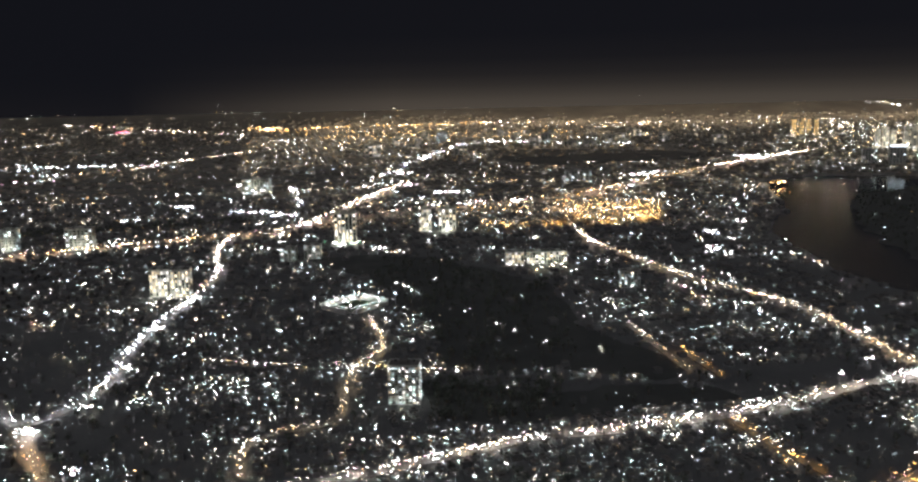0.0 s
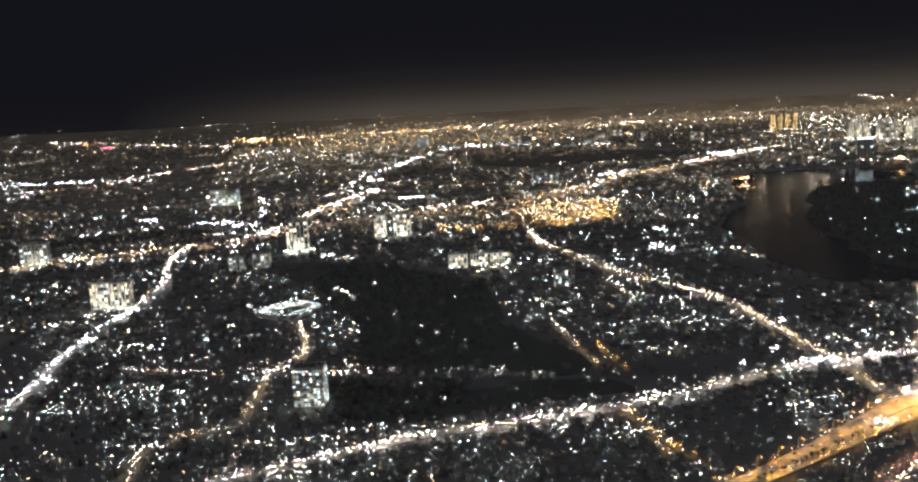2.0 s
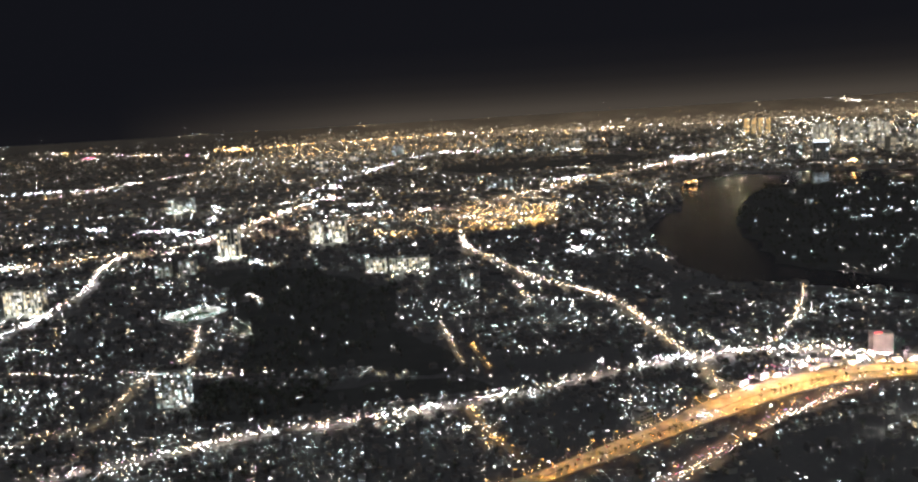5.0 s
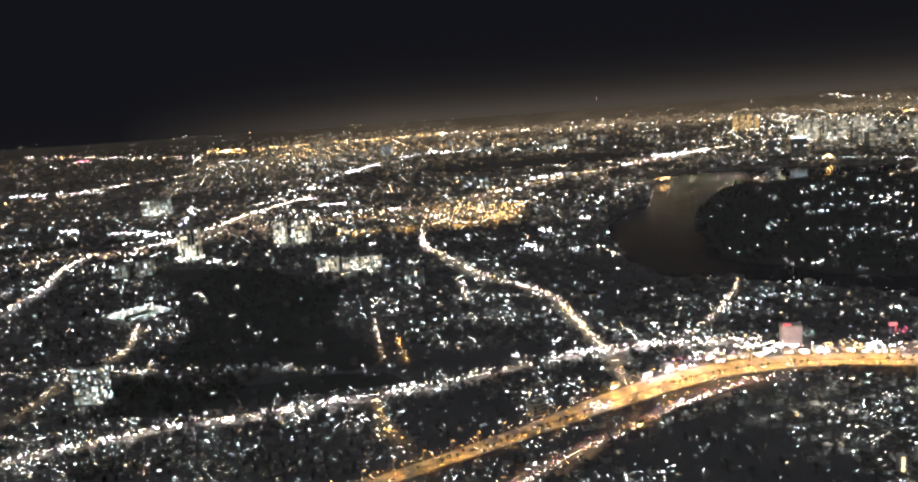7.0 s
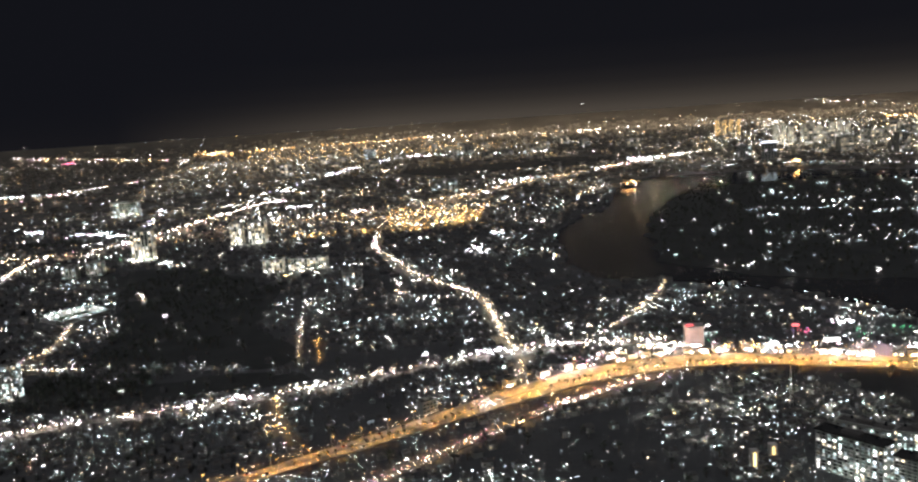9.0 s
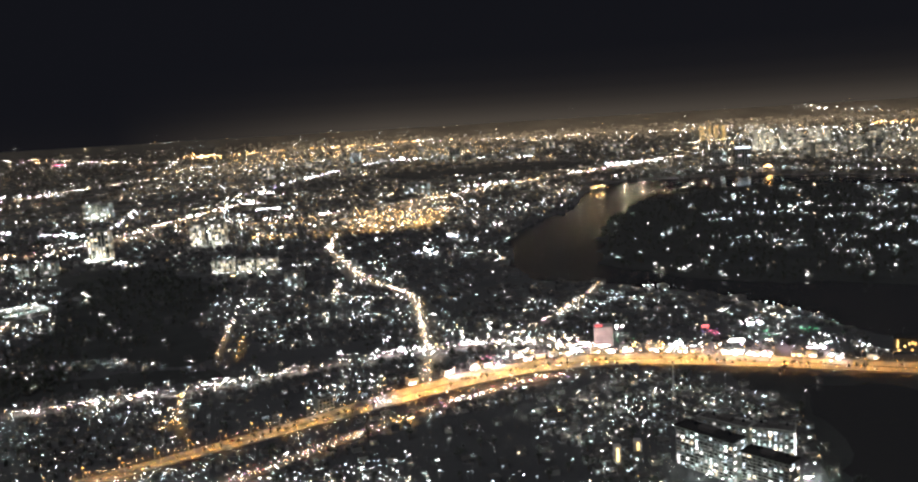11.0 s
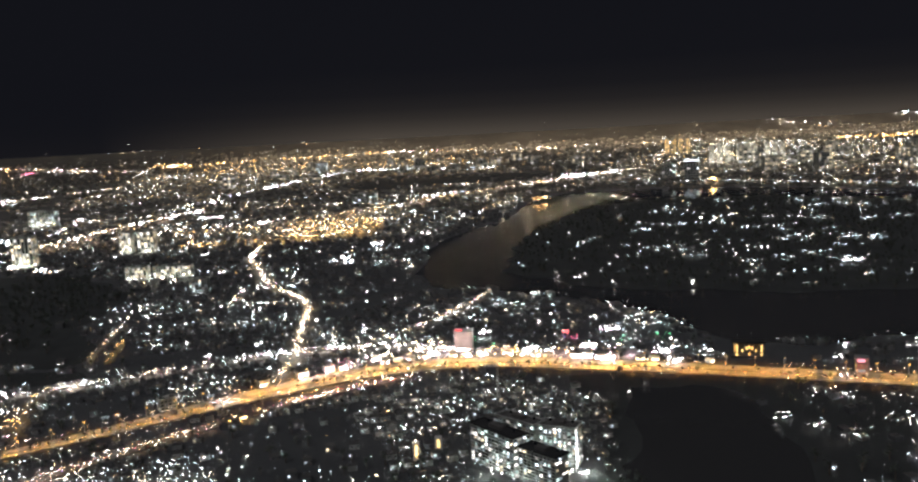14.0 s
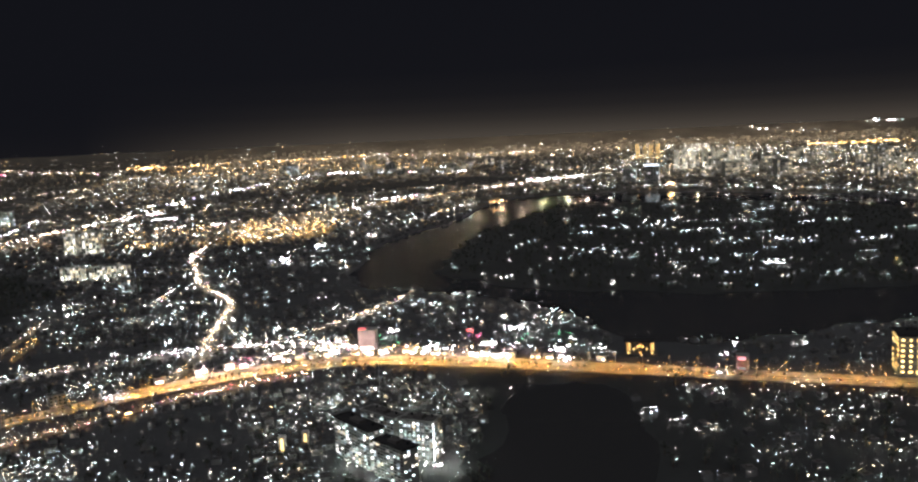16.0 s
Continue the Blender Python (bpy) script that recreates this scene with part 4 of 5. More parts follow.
# the brightest forecourts and junctions: middle, half width, lamps, kind
BRIGHT = [
    (-242, 619, 6, 10, "C"),
    (-226, 522, 3, 8, "C"),
    (-222, 451, 5, 10, "C"),
    (-214, 1153, 13, 14, "S"),
    (-237, 1050, 10, 8, "S"),
    (-138, 1917, 19, 12, "B"),
    (-108, 1650, 16, 10, "B"),
    (-164, 1460, 16, 10, "C"),
    (-148, 996, 15, 12, "S"),
    (-446, 1693, 29, 8, "B"),
    (-96, 946, 5, 6, "B"),
    (88, 1359, 13, 10, "S"),
    (148, 969, 7, 10, "S"),
    (747, 2156, 24, 12, "B"),
    (378, 1744, 25, 12, "B"),
    (267, 894, 8, 8, "B"),
    (330, 476, 5, 8, "S"),
    (226, 488, 3, 8, "B"),
    (254, 510, 3, 6, "B"),
    (288, 580, 3, 4, "B"),
    (279, 879, 6, 8, "B"),
    (301, 1018, 6, 6, "B"),
    (367, 1098, 8, 8, "S"),
]
for k, (cx, cy, rx, nn, key) in enumerate(BRIGHT):
    patch(cx, cy, rx, rx * 0.8, nn, (0.5, 1.25), {"B": G_BLAZE, "C": G_COOLST, "S": G_STREET}[key], "dazzling lamps of a forecourt or junction", 260 + k)

# single lamps in the dark park
for k, (cx, cy) in enumerate([(-1, 651), (21, 612), (53, 564), (88, 545), (33, 594), (38, 450), (-32, 777), (74, 493), (23, 475)]):
    patch(cx, cy, 2.5, 1.2, 4, (0.25, 0.6), G_BLAZE, "lone white lamps in the dark park", 210 + k)
patch(-193, 369, 5, 3, 12, (0.6, 1.5), G_BLAZE, "cool floodlit forecourt", 220)
patch(-239, 705, 5, 8, 16, (0.6, 1.4), G_BLAZE, "dazzling shop fronts on the avenue", 221)
patch(-239, 418, 8, 6, 18, (0.6, 1.5), G_COOLST, "dazzling lamps at the avenue crossing", 222)

# shops and halls beside the highway
for k, (cx, cy) in enumerate([(416, 509), (379, 459), (412, 453), (472, 433), (487, 427), (523, 412)]):
    patch(cx, cy, 4, 2, 12, (0.7, 1.6), G_BLAZE, "dazzling shop fronts and forecourts", 230 + k)
patch(378, 470, 15, 4, 70, (0.5, 1.4), G_STREET, "dazzling white shop fronts", 150)
patch(345, 462, 10, 3, 40, (0.5, 1.2), G_STREET, "dazzling white shop fronts", 151)
patch(442, 455, 5, 3, 36, (0.63, 1.41), G_BLAZE, "dazzling cool shop fronts", 152)
patch(500, 486, 7, 3, 22, (0.73, 1.52), G_BLAZE, "cool floodlights on masts", 153, (5, 8))
patch(473, 486, 5, 3, 18, (0.50, 0.94), G_PINK, "pink shop signs", 154)
patch(330, 450, 16, 5, 24, (0.46, 0.94), G_PINK, "pink shop signs", 155)
district([(500, 462), (540, 470), (532, 490), (508, 486)], 36, (0.49, 1.08), G_GREEN, "green and white lamps of a fun park", 156)
patch(525, 437, 7, 2, 21, (0.63, 1.19), G_BLAZE, "white shop fronts", 157)
patch(424, 463, 10, 4, 26, (0.55, 1.14), G_AMBER, "orange shop lights", 158)
patch(313, 493, 8, 2, 18, (0.5, 1.3), G_BLAZE, "white shop fronts at the crossing", 159)
patch(270, 485, 12, 3, 26, (0.5, 1.3), G_BLAZE, "white shop fronts at the crossing", 160)
patch(260, 388, 10, 3, 32, (0.45, 1.03), G_BLAZE, "white lit forecourt", 161)
patch(360, 488, 22, 5, 18, (0.45, 1.1), G_STREET, "shop lamps", 162)
patch(412, 486, 8, 6, 31, (0.38, 0.78), G_GREEN, "green-white floodlit hall front", 163)

row([(2300, 4800), (2430, 4790), (2560, 4692), (2690, 4666)], 14, (0.35, 0.8), G_FAR, "warm lamps on the eastern rise", 180, 12)
row([(-1730, 4780), (-1590, 4780)], 14, (0.3, 0.6), G_TINY, "lamps of a lone far village", 181, 10)
row([(-1320, 4835), (-1130, 4838)], 22, (0.3, 0.6), G_TINY, "faint lamps on the far rise", 182, 5)
row([(-580, 4838), (-330, 4836)], 22, (0.3, 0.6), G_TINY, "faint lamps on the far rise", 183, 5)
patch(-1100, 2320, 130, 40, 60, (0.35, 0.8), G_BLAZE, "white floodlit yards of the western suburb", 184)
patch(-147, 985, 24, 5, 14, (0.4, 0.9), G_GREEN, "pale lamps at the foot of a tower", 185)
patch(70, 838, 40, 4, 12, (0.35, 0.8), G_HOUSE, "pale lamps at the foot of the slab blocks", 186)
# warm glow points added where haze hangs over the old town
district([(-1000, 4000), (700, 4000), (620, 2500), (-560, 2000)], 5200, (0.3, 0.6), glow("old_town_glow_points", ((4, WARM), (3, AMBER), (2, WHITE)), 0.03, 0.55, 2.0), "countless tiny warm glow points for haze over the old town", 187, (1, 12))
for k, (cx, cy) in enumerate([(558, 300), (593, 338), (606, 369), (548, 314), (672, 417), (636, 425), (619, 405)]):
    patch(cx, cy, 5, 3, 8, (0.4, 1.0), G_BLAZE, "white yard lamps in the dark outskirts", 290 + k)
patch(425, 456, 16, 4, 34, (0.6, 1.5), G_AMBER, "orange lamps before the shops", 190)
patch(470, 452, 30, 3, 30, (0.5, 1.2), G_STREET, "warm lamps before the shops", 191)
for k, (cx, cy, nn) in enumerate(((585, 345, 16), (612, 330, 12), (640, 338, 14), (600, 300, 18), (570, 285, 14), (632, 290, 20), (665, 312, 12), (590, 255, 18), (640, 250, 20), (690, 280, 14))):
    patch(cx, cy, 9, 6, nn, (0.3, 0.75), G_HOUSE, "clustered white yard lamps on the dark outskirts", 200 + k)

# ---- buildings of the near districts ----
G_SIGN = glow("lit_sign_panel", ((1, WHITE), (1, COOL)), 2.5, 5.0, 1.0, source="object", sampled=True)
G_REDSIGN = glow("red_sign_panel", ((2, (1.0, 0.16, 0.17)), (1, (1.0, 0.34, 0.42))), 0.45, 0.8, 1.0, source="object", sampled=True)
G_FRONT = glow("lit_shop_windows", ((4, WHITE), (3, WARM), (2, COOL), (2, (1.0, 0.62, 0.7)), (4, AMBER)), 0.12, 6.0, 3.0, source="object", sampled=True)
G_CROWN = glow("lit_roof_crown", ((1, WHITE), (1, COOL)), 0.8, 1.2, 1.0, source="object")
M_PINKWALL = surface("pale_pink_plaster", (0.45, 0.34, 0.33), (0.68, 0.55, 0.52), 0.2, 0.8, detail_scale=2.0)
M_TURF = surface("worn_turf", (0.02, 0.034, 0.016), (0.04, 0.055, 0.026), 0.1, 0.95, detail_scale=2.0)

tower("apartment_slab", 408.6, 280.0, 28.5, 8, 17.5, -53.3, 11, 12, "grey apartment slab with white lit windows", 0.6, seed=31, near=True, category="apartment building")
tower("apartment_slab", 425.4, 257.2, 20, 8, 15.6, -49, 11, 9, "grey apartment slab with few lit windows", 0.35, seed=38, near=True, category="apartment building")
tower("apartment_slab", 419.2, 290.6, 23, 8, 17.8, -47, 11, 10, "grey apartment slab facing an inner court", 0.5, seed=32, near=True, black_roof=False, category="apartment building")
endblock = tower("apartment_slab", 436.0, 280.6, 17, 9, 17.6, -26, 12, 8, "brightly lit apartment end block beside the pond", 0.85, seed=33, near=True, black_roof=False, category="apartment building")
bulb = mesh_of("bulb", box(bmesh.new(), -0.14, 0.14, -0.14, 0.14, -0.14, 0.14), G_SIGN)
for k in range(20):
    shared("bulb", bulb, endblock, (8.55, -4.6, 0.6 + 0.86 * k))
for lx, ly in ((402, 272), (414, 257), (437, 268), (424, 276), (448, 266)):
    yl = new("yard_lamp_light", bpy.data.lights.get("yard_lamp_light") or bpy.data.lights.new("yard_lamp_light", "POINT"))
    yl.data.energy, yl.data.color, yl.data.shadow_soft_size = 420, (0.86, 1.0, 0.92), 0.5
    yl.location = (lx, ly, 4)
patch(438, 263, 7, 2.5, 14, (0.6, 1.3), G_BLAZE, "bright white lamps of a covered drive", 172)
patch(407, 268, 8, 5, 12, (0.35, 0.8), G_BLAZE, "white yard lamps beside the flats", 173)
for bx, by in ((372, 293), (382, 298)):
    st = tagged(new("stair_tower"), "narrow stair tower with a golden lit shaft", "stair tower")
    st.location = (bx, by, 0)
    part("shaft", box(bmesh.new(), -1.6, 1.6, -1.4, 1.4, 0, 8.5, 0.1), M_WALL, st)
    part("lit_shaft_window", box(bmesh.new(), -0.5, 0.5, -1.55, -1.38, 1.5, 7.5), G_GOLD, st)
tower("office_block", 229, 388, 9, 6, 7, 36, 3, 4, "pale windowless hall beside the highway", 0.15, seed=34, category="hall")
tower("golden_hotel", 716, 357, 32, 18, 22.5, -20, 7, 8, "hotel with rows of golden lit floors", 0.97, mats=UNIT_GOLD, seed=35, near=True, category="hotel")
tower("dark_office_tower", 1000, 1925, 34, 26, 44, -20, 7, 5, "dark glass office tower with a lit roof crown", 0.12, seed=36, category="office tower")
tower("dark_office_tower", 955, 1965, 32, 26, 38, -20, 7, 5, "dark glass office tower", 0.12, seed=37, category="office tower")
for i in range(9):
    tower("pale_tower", 1240 + i * 29, 2505 + (i % 3) * 12, 15, 16, 58 + 5 * math.sin(i * 2.1), -12, 9, 2, "pale narrow high-rise in a lakeside row", 0.8, mats=UNIT_WARM, seed=50 + i, category="high-rise")
rr = random.Random(4)
for i in range(34):
    u, v = rr.random(), rr.random()
    bx = 1000 + 560 * u + 500 * v
    by = 2080 - 440 * u + 850 * v
    tower("lakeside_tower", bx, by, rr.uniform(22, 46), rr.uniform(16, 24), rr.uniform(20, 50), rr.uniform(-30, 10), 6, rr.choice((3, 4, 5)), "warm-lit high-rise of the lakeside district", rr.uniform(0.4, 0.75), mats=UNIT_WARM, seed=70 + i, sides=False, category="high-rise")
for i in range(26):
    bx, by = rr.uniform(-500, 900), rr.uniform(2500, 3900)
    tower("city_block", bx, by, rr.uniform(24, 50), 20, rr.uniform(18, 40), rr.uniform(-15, 15), 4, rr.choice((3, 4)), "dim pale office block of the far town", rr.uniform(0.3, 0.7), mats=UNIT_WARM, seed=120 + i, sides=False, category="office block")

for cx, cy, cz in ((1000, 1925, 44),):
    crown = tagged(new("roof_sign"), "white lit crown on a dark office tower", "roof sign")
    crown.location, crown.rotation_euler = (cx, cy, cz), (0, 0, radians(-20))
    part("panel", box(bmesh.new(), -17, 17, -13.4, -13.0, 0.5, 4.5), G_CROWN, crown)
    part("frame", box(bmesh.new(), -17.5, 17.5, -12.9, -12.4, 0.0, 5.0), M_METAL, crown)

# golden lakeside pavilion
pav = tagged(new("pavilion"), "golden floodlit pavilion with columns beside the lake", "pavilion")
pav.location, pav.rotation_euler = (573, 423.5, 0), (0, 0, radians(-14))
part("plinth", box(bmesh.new(), -10.5, 10.5, -3.4, 3.4, 0, 1.6, 0.15), M_ROOF, pav)
part("roof", box(bmesh.new(), -10, 10, -3.2, 3.2, 9.4, 10.2, 0.2), M_BLACKROOF, pav)
part("rear_wall", box(bmesh.new(), -9, 9, 2.2, 2.6, 1.6, 9.4), M_HOUSE, pav)
col = mesh_of("column", rod(bmesh.new(), (0, 0, 1.6), (0, 0, 9.4), 0.4, 0.34, 8), M_HOUSE)
bay = mesh_of("lit_arch", box(bmesh.new(), -0.32, 0.32, -0.1, 0.1, 2.4, 7.2), glow("golden_arch_lamps", ((2, (1.0, 0.62, 0.2)), (1, (1.0, 0.5, 0.14))), 0.3, 0.9, 1.0, source="object"))
for i in range(7):
    shared("column", col, pav, (-9 + 3 * i, -2.6, 0))
for ax, az, tall in ((-7.9, 0, 1), (-6.6, 0, 1), (6.6, 0, 1), (7.9, 0, 1), (-1.6, 4.6, 0.35), (0, 5.2, 0.35), (1.6, 4.6, 0.35), (-4, 3.4, 0.3), (4, 3.4, 0.3), (-7.2, 0.9, 0.3), (0, 0.9, 0.35), (7.2, 0.9, 0.3)):
    shared("lit_arch", bay, pav, (ax, -3.0 if tall < 1 else 2.0, az), 0, (1.3 if tall < 1 else 1, 1, tall))

# pink shop building with a red roof sign
shop = tagged(new("department_store"), "pale pink store building with a red roof sign", "store")
shop.location, shop.rotation_euler = (400, 478, 0), (0, 0, radians(-8))
part("body", box(bmesh.new(), -6, 6, -4, 4, 0, 13.5, 0.15), M_PINKWALL, shop)
part("cornice", box(bmesh.new(), -6.3, 6.3, -4.3, 4.3, 13.5, 14.1), M_CONCRETE, shop)
part("roof_sign", box(bmesh.new(), -5.4, -0.6, -4.2, -3.9, 14.1, 15.3, 0.05), G_REDSIGN, shop, "red lit sign panel")
part("ground_floor_window", box(bmesh.new(), -4.5, 3.5, -4.12, -3.95, 0.6, 1.8), G_SIGN, shop, "bright shop window")
store_light = new("store_light", bpy.data.lights.new("store_light", "POINT"))
store_light.data.energy, store_light.data.color, store_light.data.shadow_soft_size = 450, (1.0, 0.85, 0.82), 0.6
store_light.location = (397, 466, 8)

# red-lit shop tower by the highway
# added red lamp stands in for the sign's glow on the facade
front_lamp(619, 377, 5, 80, (1.0, 0.10, 0.12))
redshop = tagged(new("corner_store"), "small store with red lit facade by the highway", "store")
redshop.location, redshop.rotation_euler = (622, 382, 0), (0, 0, radians(-20))
part("body", box(bmesh.new(), -3.5, 3.5, -3, 3, 0, 9, 0.1), M_SLAB, redshop)
part("sign", box(bmesh.new(), -2.6, 1.4, -3.2, -2.98, 6.4, 8.0, 0.05), G_REDSIGN, redshop, "red lit sign panel")
part("shop_window", box(bmesh.new(), -2.2, 1.4, -3.15, -2.98, 0.6, 1.7), G_FRONT, redshop, "bright lit shop window")


def billboard(x, y, w, h, z, rz, mat, label):
    root = tagged(new("billboard"), label, "billboard")
    root.location, root.rotation_euler = (x, y, 0), (0, 0, radians(rz))
    part("panel", box(bmesh.new(), -w / 2, w / 2, -0.12, 0.12, z, z + h, 0.03), mat, root)
    part("frame", box(bmesh.new(), -w / 2 - 0.2, w / 2 + 0.2, 0.14, 0.34, z - 0.2, z + h + 0.2), M_METAL, root)
    for sx_ in (-0.35, 0.35):
        part("post", rod(bmesh.new(), (sx_ * w, 0.25, 0), (sx_ * w, 0.25, z), 0.18, 0.16), M_METAL, root)
    return root


billboard(481, 458, 9, 1.5, 3.4, -10, G_SIGN, "long white lit billboard beside the highway")
billboard(452, 453, 3, 1.3, 2.5, -10, G_SIGN, "small white lit billboard beside the highway")
billboard(470, 487, 4.5, 1.5, 6, -10, G_REDSIGN, "pink lit billboard on posts")
billboard(378, 462, 5, 1.2, 2, 8, G_SIGN, "white lit billboard beside the highway")
billboard(342, 456, 5.5, 1.4, 2, 20, G_SIGN, "white lit billboard beside the highway")
billboard(250, 401, 4, 0.7, 1.8, 32, G_FRONT, "white lit station canopy sign")
billboard(200, 374, 3.5, 0.6, 1.6, 34, G_FRONT, "white lit forecourt sign")
billboard(278, 361, 3.5, 0.6, 1.2, 38, G_FRONT, "white lit forecourt sign below the service road")
billboard(525, 437, 5, 1.4, 2, -20, G_SIGN, "white lit shop sign beside the highway")

# radio mast
mast = tagged(new("radio_mast"), "slim lattice radio mast above the houses", "mast")
mast.location = (414, 357, 0)
for k in range(3):
    a = k * 2.094
    part("leg", rod(bmesh.new(), (1.0 * math.cos(a), 1.0 * math.sin(a), 0), (0.15 * math.cos(a), 0.15 * math.sin(a), 24), 0.12, 0.07, 5), M_METAL, mast)
for k in range(8):
    rad = 1.0 - 0.1 * k
    bm = bmesh.new()
    for q in range(3):
        a, c = q * 2.094, (q + 1) * 2.094
        rod(bm, (rad * math.cos(a), rad * math.sin(a), 1 + 2.8 * k), (rad * math.cos(c), rad * math.sin(c), 1 + 2.8 * k), 0.06, 0.06, 4)
    part("brace_ring", bm, M_METAL, mast)

# stadium: turf, four tiered stands with lamp strips
stadium = tagged(new("stadium"), "floodlit stadium with pale tiered stands round dark turf", "stadium")
stadium.location, stadium.rotation_euler = (-97, 692, 0), (0, 0, radians(50))
bm = bmesh.new()
box(bm, -18, 18, -14.5, 14.5, 0.0, 0.45)
part("turf", bm, M_TURF, stadium)


def stand(length, px, py, rz):
    bm = bmesh.new()
    for k in range(4):
        box(bm, -length / 2, length / 2, 1.6 * k, 1.6 * (k + 1), 0, 1.0 + 0.9 * k)
    ob = part("stand", bm, M_CONCRETE, stadium)
    ob.location, ob.rotation_euler = (px, py, 0), (0, 0, radians(rz))
    return ob


stands = [stand(37, 0, 15, 0), stand(37, 0, -15, 180), stand(30, -18.5, 0, 90), stand(30, 18.5, 0, -90)]
pole_me = mesh_of("floodlight_mast", rod(bmesh.new(), (0, 0, 0), (0, 0, 9), 0.25, 0.15), M_METAL)
head_me = mesh_of("floodlight", box(bmesh.new(), -0.7, 0.7, -0.25, 0.25, 9, 9.7), G_SIGN)
for px, py in ((-26, -22.5), (26, -22.5), (26, 22.5), (-26, 22.5)):
    shared("floodlight_mast", pole_me, stadium, (px, py, 0))
    shared("floodlight", head_me, stadium, (px, py, 0))
G_STRIP = glow("stand_roof_strips", ((2, MINT), (1, WHITE)), 0.5, 1.0, 1.0, source="object", sampled=True)
for tier, length in zip(stands, (35, 35, 28, 28)):
    for k in range(9):
        ob = part("light_strip", box(bmesh.new(), (k - 4.5) * length / 9 + 0.4, (k - 3.5) * length / 9 - 0.4, 2.6, 2.95, 4.6, 4.9), G_STRIP, tier)

row([(-66, 766), (-52, 738), (-40, 708)], 2.2, (0.35, 0.8), G_HOUSE, "pale lamps along a covered walk", 170, 1.0)
row([(-126, 690), (-96, 727), (-68, 693), (-99, 659), (-126, 690)], 2.4, (0.22, 0.5), glow("stadium_lamps", ((3, MINT), (3, WHITE)), 1.2, 10.0, 2.0), "pale green-white stadium lamps", 171, 2.0)

lamp_row("stand_light", [(-121, 689), (-96, 721), (-72, 693), (-99, 664), (-121, 689)], 11, 0.5, 8, 650, (0.88, 1.0, 0.94))

# row of small shops on the market side of the highway


def shop_block(x, y, rz, w, dp, h, label, seed):
    r = random.Random(seed)
    root = tagged(new("shop"), label, "shop", "shops beside the highway")
    root.location, root.rotation_euler = (x, y, 0), (0, 0, rz)
    part("body", box(bmesh.new(), -w / 2, w / 2, -dp / 2, dp / 2, 0, h, 0.06), M_WALL, root)
    part("roof", box(bmesh.new(), -w / 2 - 0.15, w / 2 + 0.15, -dp / 2 - 0.15, dp / 2 + 0.15, h, h + 0.25), M_ROOF, root)
    part("awning", box(bmesh.new(), -w / 2, w / 2, -dp / 2 - 0.9, -dp / 2 - 0.003, 1.35, 1.45), M_METAL, root)
    for k in range(3):
        part("shop_window", box(bmesh.new(), -w / 2 + 0.2 + k * w / 3, -w / 2 + (k + 1) * w / 3 - 0.2, -dp / 2 - 0.06, -dp / 2 + 0.02, 0.3, 1.25), G_FRONT, root)
    if r.random() < 0.7:
        part("sign_board", box(bmesh.new(), -w * r.uniform(0.2, 0.45), w * r.uniform(0.2, 0.45), -dp / 2 - 0.16, -dp / 2 - 0.003, 1.6, min(h - 0.2, 2.4), 0.03), G_FRONT, root, "lit sign board")
    return root


xy, g = polyline(HIGHWAY[4:-3], 8.2)
rs = random.Random(21)
for k, ((px, py), gg) in enumerate(zip(xy, g)):
    off = highway_width(px) / 2 + rs.uniform(5.5, 8)
    if rs.random() < (0.7 if px < 340 else 0.3) or px > 545:
        continue
    shop_block(px - gg[1] * off, py + gg[0] * off, math.atan2(gg[1], gg[0]), rs.uniform(5, 7), rs.uniform(4, 5.5), rs.uniform(2.6, 5.0), rs.choice(("small roadside shop with a lit front", "plastered roadside shop with lit signs", "two-storey roadside shop with glowing windows")), 300 + k)
# spots for the shops' spill, tinted pink and strengthened to suggest haze
lamp_row("shop_light", [(300, 432), (345, 462), (380, 470), (440, 460), (500, 442), (540, 430)], 17, 1, 7, 8500, (1.0, 0.70, 0.80))
lamp_row("crossing_light", [(262, 486), (345, 494), (392, 486)], 16, 1, 6, 3000, (1.0, 0.92, 0.9))

# ---- highway furniture ----
lamp = tagged(new("street_lamp"), "tall steel street lamp with an orange sodium head", "street lamp", "lamps along the highway")
part("pole", rod(bmesh.new(), (0, 0, 0), (0, 0, 6), 0.12, 0.07), M_METAL, lamp)
part("arm", rod(bmesh.new(), (0, 0, 5.9), (0, 2.0, 6.2), 0.07, 0.05), M_METAL, lamp)
bm = box(bmesh.new(), -0.22, 0.22, 1.6, 2.5, 6.05, 6.25, 0.06)
part("lamp_head", bm, glow("sodium_lamp_head", ((1, SODIUM), (1, AMBER)), 0.8, 2.5, 1.0, source="object"), lamp, "glowing orange lamp head")
xy, g = polyline(HIGHWAY[1:-1], 16)
first = True
for (px, py), gg in zip(xy, g):
    for s in (-1, 1):
        m = pose(px - gg[1] * 0.482 * highway_width(px) * s, py + gg[0] * 0.482 * highway_width(px) * s, 0.7, 0, 0, math.degrees(math.atan2(gg[1], gg[0])) + (180 if s > 0 else 0))
        if first:
            lamp.matrix_basis, first = m, False
        else:
            copy_thing(lamp, m)


